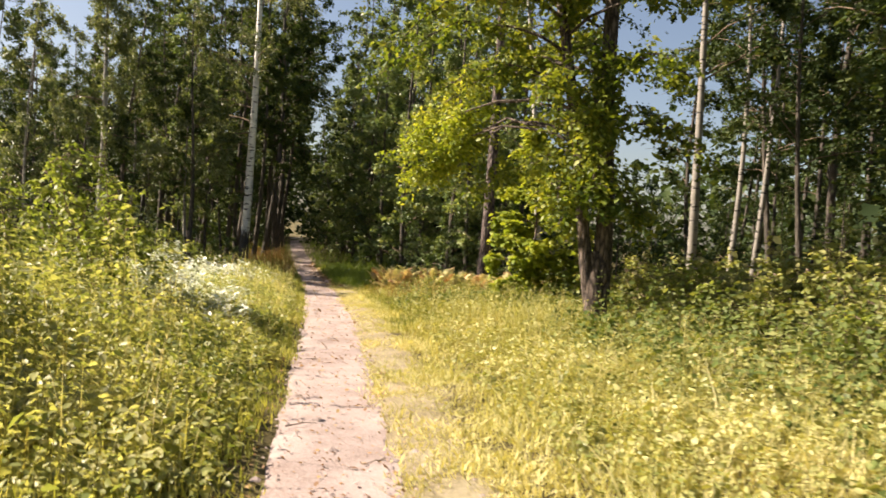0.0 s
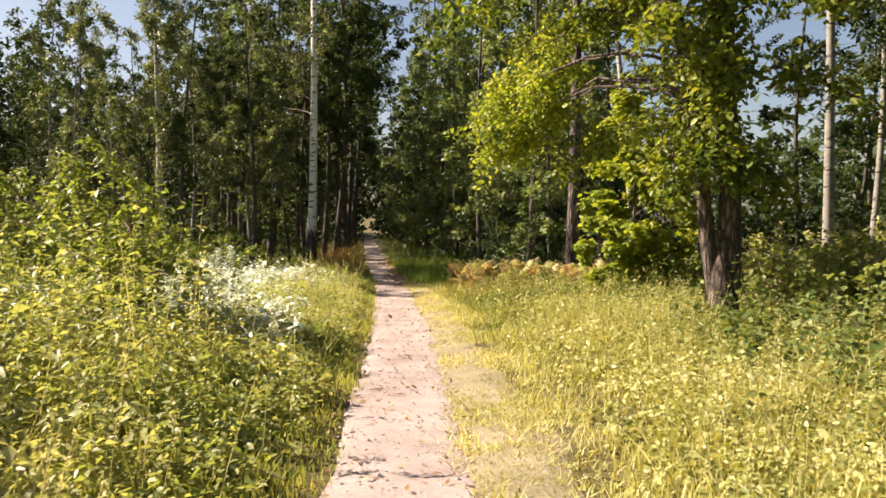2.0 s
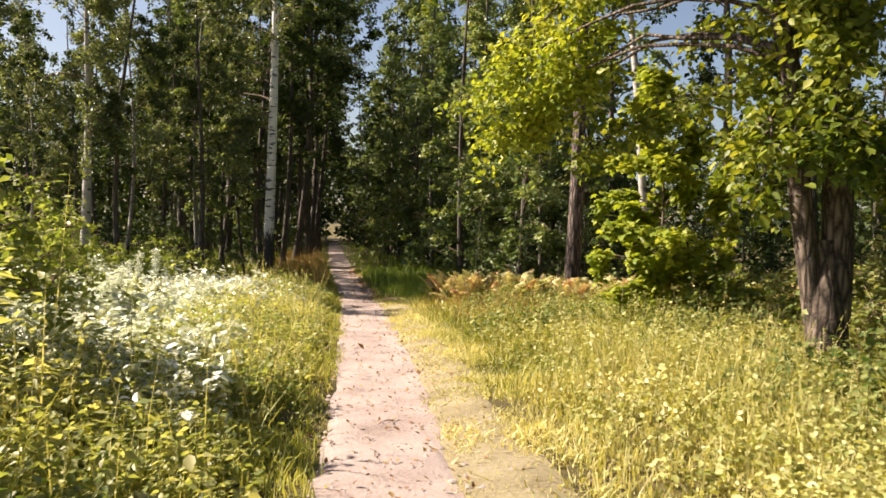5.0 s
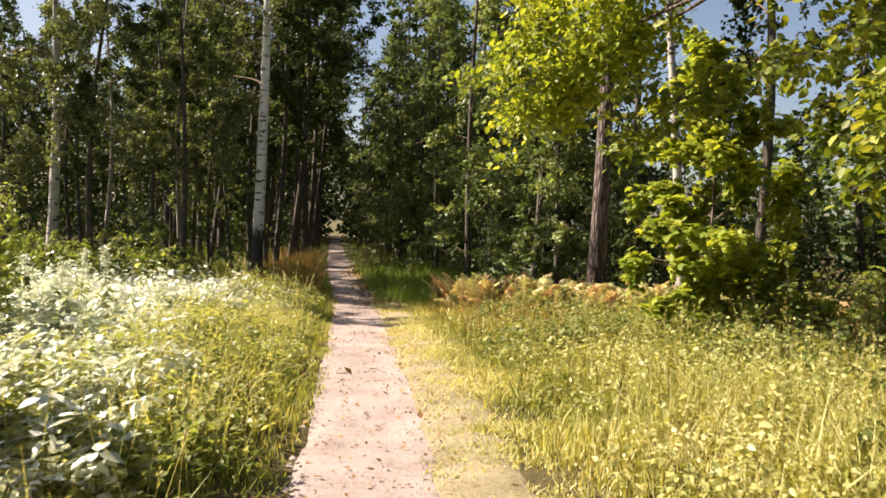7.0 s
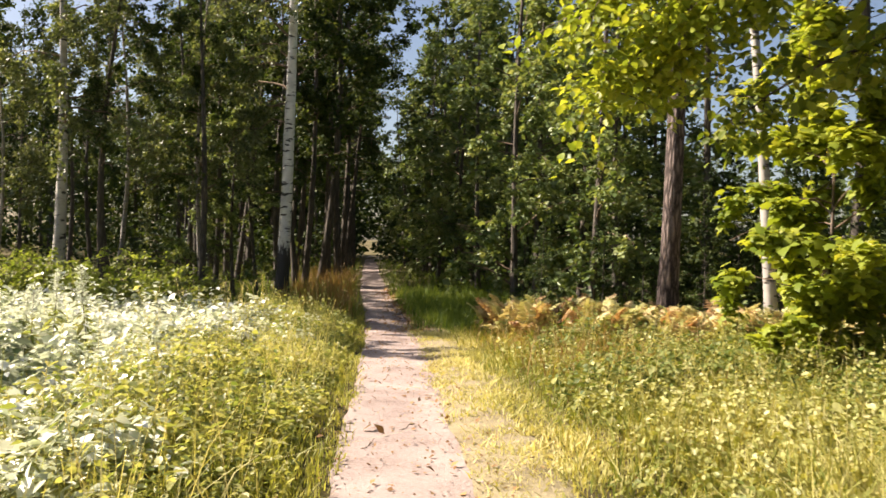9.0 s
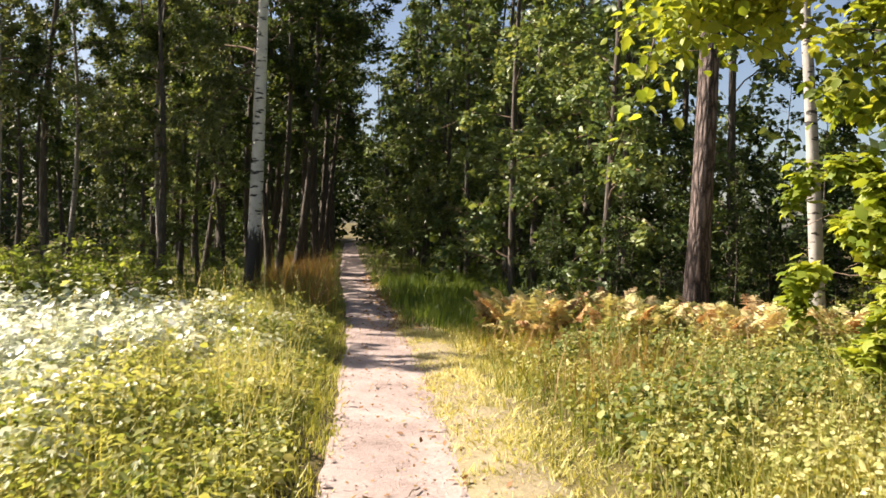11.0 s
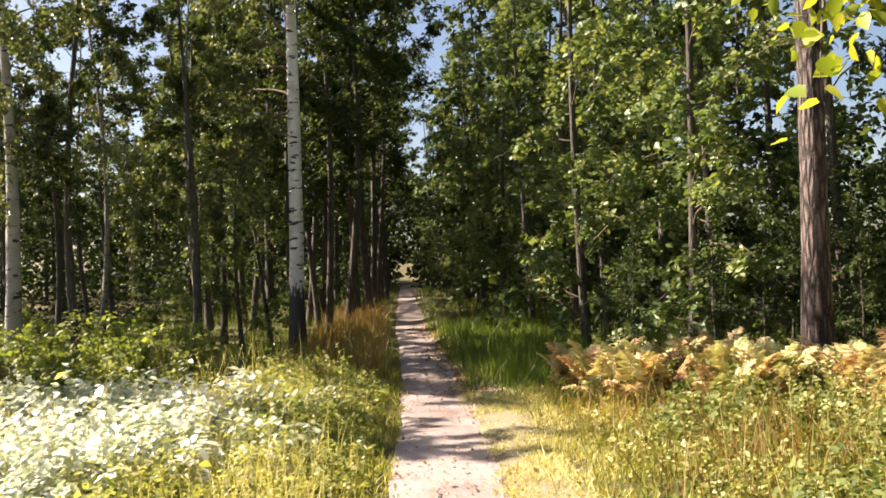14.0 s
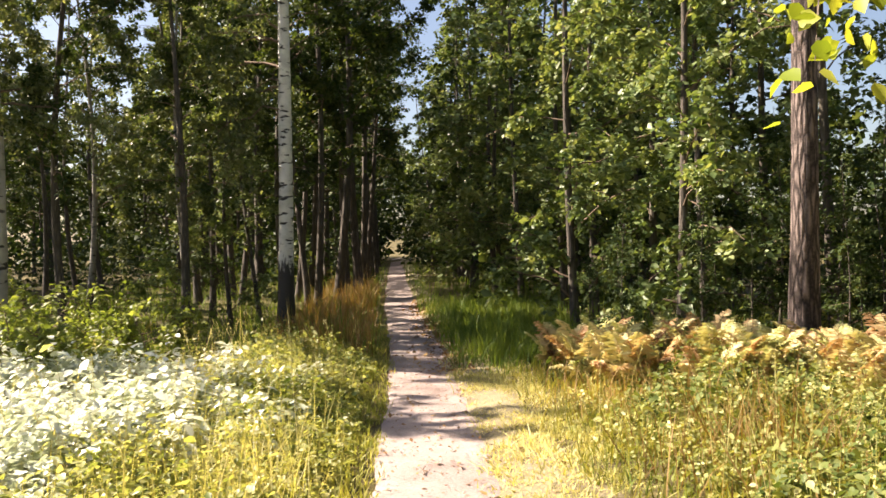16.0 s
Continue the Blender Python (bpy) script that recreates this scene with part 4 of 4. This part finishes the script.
# ---- ferns ----
def fern(seed):
    """Bracken: arching fronds with paired leaflets."""
    r = np.random.default_rng(seed)
    base = tagged(new("bracken_fern"), "autumn-coloured bracken fern turning orange and yellow", "fern", "ferns at the wood's edge")
    for k in range(9):
        a = r.uniform(0, 6.283)
        reach, h = r.uniform(0.3, 0.65), r.uniform(0.35, 0.8)
        c = curve((0, 0, 0), (math.cos(a) * reach, math.sin(a) * reach, h), 0.14, 12)
        side = np.array([-math.sin(a), math.cos(a), 0])
        at, along, face, wide = [], [], [], []
        for u in np.linspace(0.4, 1.0, 12):
            p, q = (np.array([np.interp(w, np.linspace(0, 1, 12), c[:, n]) for n in range(3)]) for w in (u, u - 0.08))
            d = (p - q) / np.linalg.norm(p - q)
            for s in (-1, 1):
                for fan in (0.25, 0.75):
                    at.append(p)
                    along.append(side * s + d * fan - (0, 0, 0.25 + 0.2 * r.normal()))
                    face.append(np.cross(d, side) + 0.35 * r.normal(size=3))
                    wide.append(0.30 * (1.15 - u) * r.uniform(0.6, 1.1) + 0.02)
        part("frond", join([tube(c, np.linspace(0.006, 0.002, 12), 3), scatter(LANCE, np.array(at), np.array(along), np.array(face), np.array(wide))]), M_FERN, base)
    return base


FERNS = [fern(100 + k) for k in range(3)]
for k in range(108):
    x = -1.8 + 7.2 * ((k * 0.618) % 1.0) + 0.1 * rng.normal()
    y = 24.0 - 0.4 * (x + 1.7) + rng.normal() * 0.55
    plant(FERNS, k % 3, x, y, float(rng.uniform(0.75, 1.1)), "ferns at the wood's edge")

# ---- dry stalks with seed heads ----
def stalks(n, d0, d1, y0, y1, h):
    x, y = sow(n, d0, d1, y0, y1, lambda x, y, d: vnoise(x, y, 0.8) ** 1.5)
    out = []
    for px, py in zip(x, y):
        a, hh = rng.uniform(0, 6.283), h * rng.uniform(0.7, 1.25)
        tip = np.array([px + math.cos(a) * hh * 0.3, py + math.sin(a) * hh * 0.3, float(soil(px, py)) + hh])
        c = curve((px, py, float(soil(px, py)) - 0.02), tip, 0.05, 4)
        out.append(tube(c, [0.0028, 0.0024, 0.002, 0.0015], 3))
        m = 9
        at = tip - np.outer(rng.random(m), (tip - c[-2]) * 0.5) + rng.normal(size=(m, 3)) * 0.006
        out.append(scatter(LANCE, at, (tip - c[-2]) / hh + rng.normal(size=(m, 3)) * 0.25, rng.normal(size=(m, 3)), 0.02 + 0.015 * rng.random(m)))
    return join(out)


stuff("seed_stalks", join([stalks(900, 1.6, 6.5, 6, 22, 0.75), stalks(500, -3.0, -0.8, 4, 24, 0.8)]), M_GRASS_DRY, "thin pale grass stalks with dry seed heads", "grass")

# ---- fireweed gone to seed ----
def fireweed(seed):
    r = np.random.default_rng(seed)
    base = tagged(new("fireweed"), "tall fireweed with a pale fluffy seed spike", "wildflower", "fireweeds in the nettles")
    line = stem_line(r, 1.05, (0.06 * r.normal(), 0.06 * r.normal()), 0.02, 7)
    part("stem", tube(line, np.linspace(0.006, 0.003, 7), 5), M_TWIG, base, smooth=True)
    u = r.uniform(0.2, 0.7, 40)
    at = np.stack([np.interp(u, line[:, 2] / 1.05, line[:, c]) for c in range(3)], 1)
    part("foliage", leaf_cloud(r, at, 0.11, LANCE, 0.4, 0.1), M_LEAF_WEED, base)
    u = r.uniform(0.68, 1.0, 260)
    at = np.stack([np.interp(u, line[:, 2] / 1.05, line[:, c]) for c in range(3)], 1) + r.normal(size=(260, 3)) * 0.022
    part("seed_spike", leaf_cloud(r, at, 0.04, LANCE, 1.0, -0.3), M_LEAF_PALE_GLARE, base, "pale fluffy seed spike")
    return base


for k, (x, y) in enumerate(((-6.4, 17.2), (-6.15, 17.0), (-6.6, 16.8), (-6.3, 17.6), (-5.9, 17.5))):
    put(fireweed(130 + k), x, y, 40 * k, 0.9 + 0.06 * k)


# ---- twigs on the path ----
def twig(seed, length):
    r = np.random.default_rng(seed)
    base = tagged(new("twig"), "small dry brown twig lying on the path", "twig", "twigs on the path")
    c = curve((-length / 2, 0, 0.01), (length / 2, 0, 0.01), 0.004, 6, r, 0.012)
    part("stick", tube(c, np.linspace(0.006, 0.002, 6), 5), M_TWIG, base, smooth=True)
    side = curve(c[2], c[2] + (length * 0.25, length * 0.18, 0.01), 0.004, 4)
    part("side_shoot", tube(side, np.linspace(0.003, 0.001, 4), 4), M_TWIG, base, smooth=True)
    return base


for k in range(16):
    y = 4.5 + 1.35 * k + 0.4 * rng.normal()
    put(twig(150 + k, rng.uniform(0.10, 0.30)), float(centre(y)) + rng.uniform(-0.4, 0.6), y, rng.uniform(0, 360), sink=-0.016)

# ---- litter on the path ----
n = 2600
y = rng.uniform(1, 30, n)
x = centre(y) + rng.normal(size=n) * 0.5 + 0.1
stuff("fallen_leaves", leaf_cloud(rng, np.stack([x, y, soil(x, y) + 0.022], 1), 0.034, DIAMOND, 0.25, 0.0, 0.4), M_LITTER, "small dry leaves and bits strewn on the path", "litter")
n = 1500
y = rng.uniform(24.5, 37, n)
x = centre(y) + 0.55 + 0.22 * rng.normal(size=n)
stuff("fallen_leaves", leaf_cloud(rng, np.stack([x, y, soil(x, y) + 0.03], 1), 0.06, DIAMOND, 0.4, 0.0, 0.4), M_LITTER, "reddish-brown leaf litter along the path's shaded edge", "litter")
n = 2200
y = rng.uniform(1, 28, n)
x = centre(y) + rng.uniform(-0.45, 0.95, n)
a, b = rng.uniform(0, 6.283, n), 0.012 * np.exp(0.5 * rng.normal(size=n))
ring = np.stack([np.stack([x + b * np.cos(a + q * 1.571) * (1 + 0.4 * (q % 2)), y + b * np.sin(a + q * 1.571), soil(x, y) + 0.008], 1) for q in range(4)]
                + [np.stack([x, y, soil(x, y) + 0.014 + 0.6 * b], 1)], 1)
stuff("pebbles", (ring.reshape(-1, 3), (np.array([(0, 1, 4), (1, 2, 4), (2, 3, 4), (3, 0, 4)])[None] + (np.arange(n) * 5)[:, None, None]).reshape(-1, 3)), M_DIRT,
      "small pebbles pressed into the path", "pebbles")

# ---- growth beyond the weeds ----
plant(KINDS, 1, 9.6, 30.0, 0.9, "trees of the wood")
x, y = rng.uniform(-17, 11, 100000), rng.uniform(-9, 28, 100000)
d = x - centre(y)
keep = ((d < -5.5) | (d > 6.2) | ((y < 0.5) & (np.abs(d) > 0.45 + 0.5 * (d > 0)))) & (rng.random(100000) < 0.3 + 0.6 * vnoise(x, y, 1.2))
stuff("rough_grass", blades(x[keep], y[keep], 0.18 + 0.3 * vnoise(x[keep], y[keep], 1.6), 0.016, 0.6), M_GRASS_MIX, "rough grass of the clearing behind the weeds", "grass")
x, y = sow(2600, -13, -6, -4, 22, lambda x, y, d: box(-d, 6, 13, 1.2) * np.clip(1.8 * vnoise(x, y, 1.8) - 0.3, 0, 1))
st, lv = weeds(x, y, 0.35 + 0.4 * vnoise(x, y, 1.1), 0.09, 16, NARROW)
stuff("weed_stems", st, M_GRASS_MIX, "thin stems of weeds in the clearing", "weeds")
stuff("clearing_weeds", lv, M_LEAF_WEED, "patches of leafy weeds in the rough grass", "weeds")
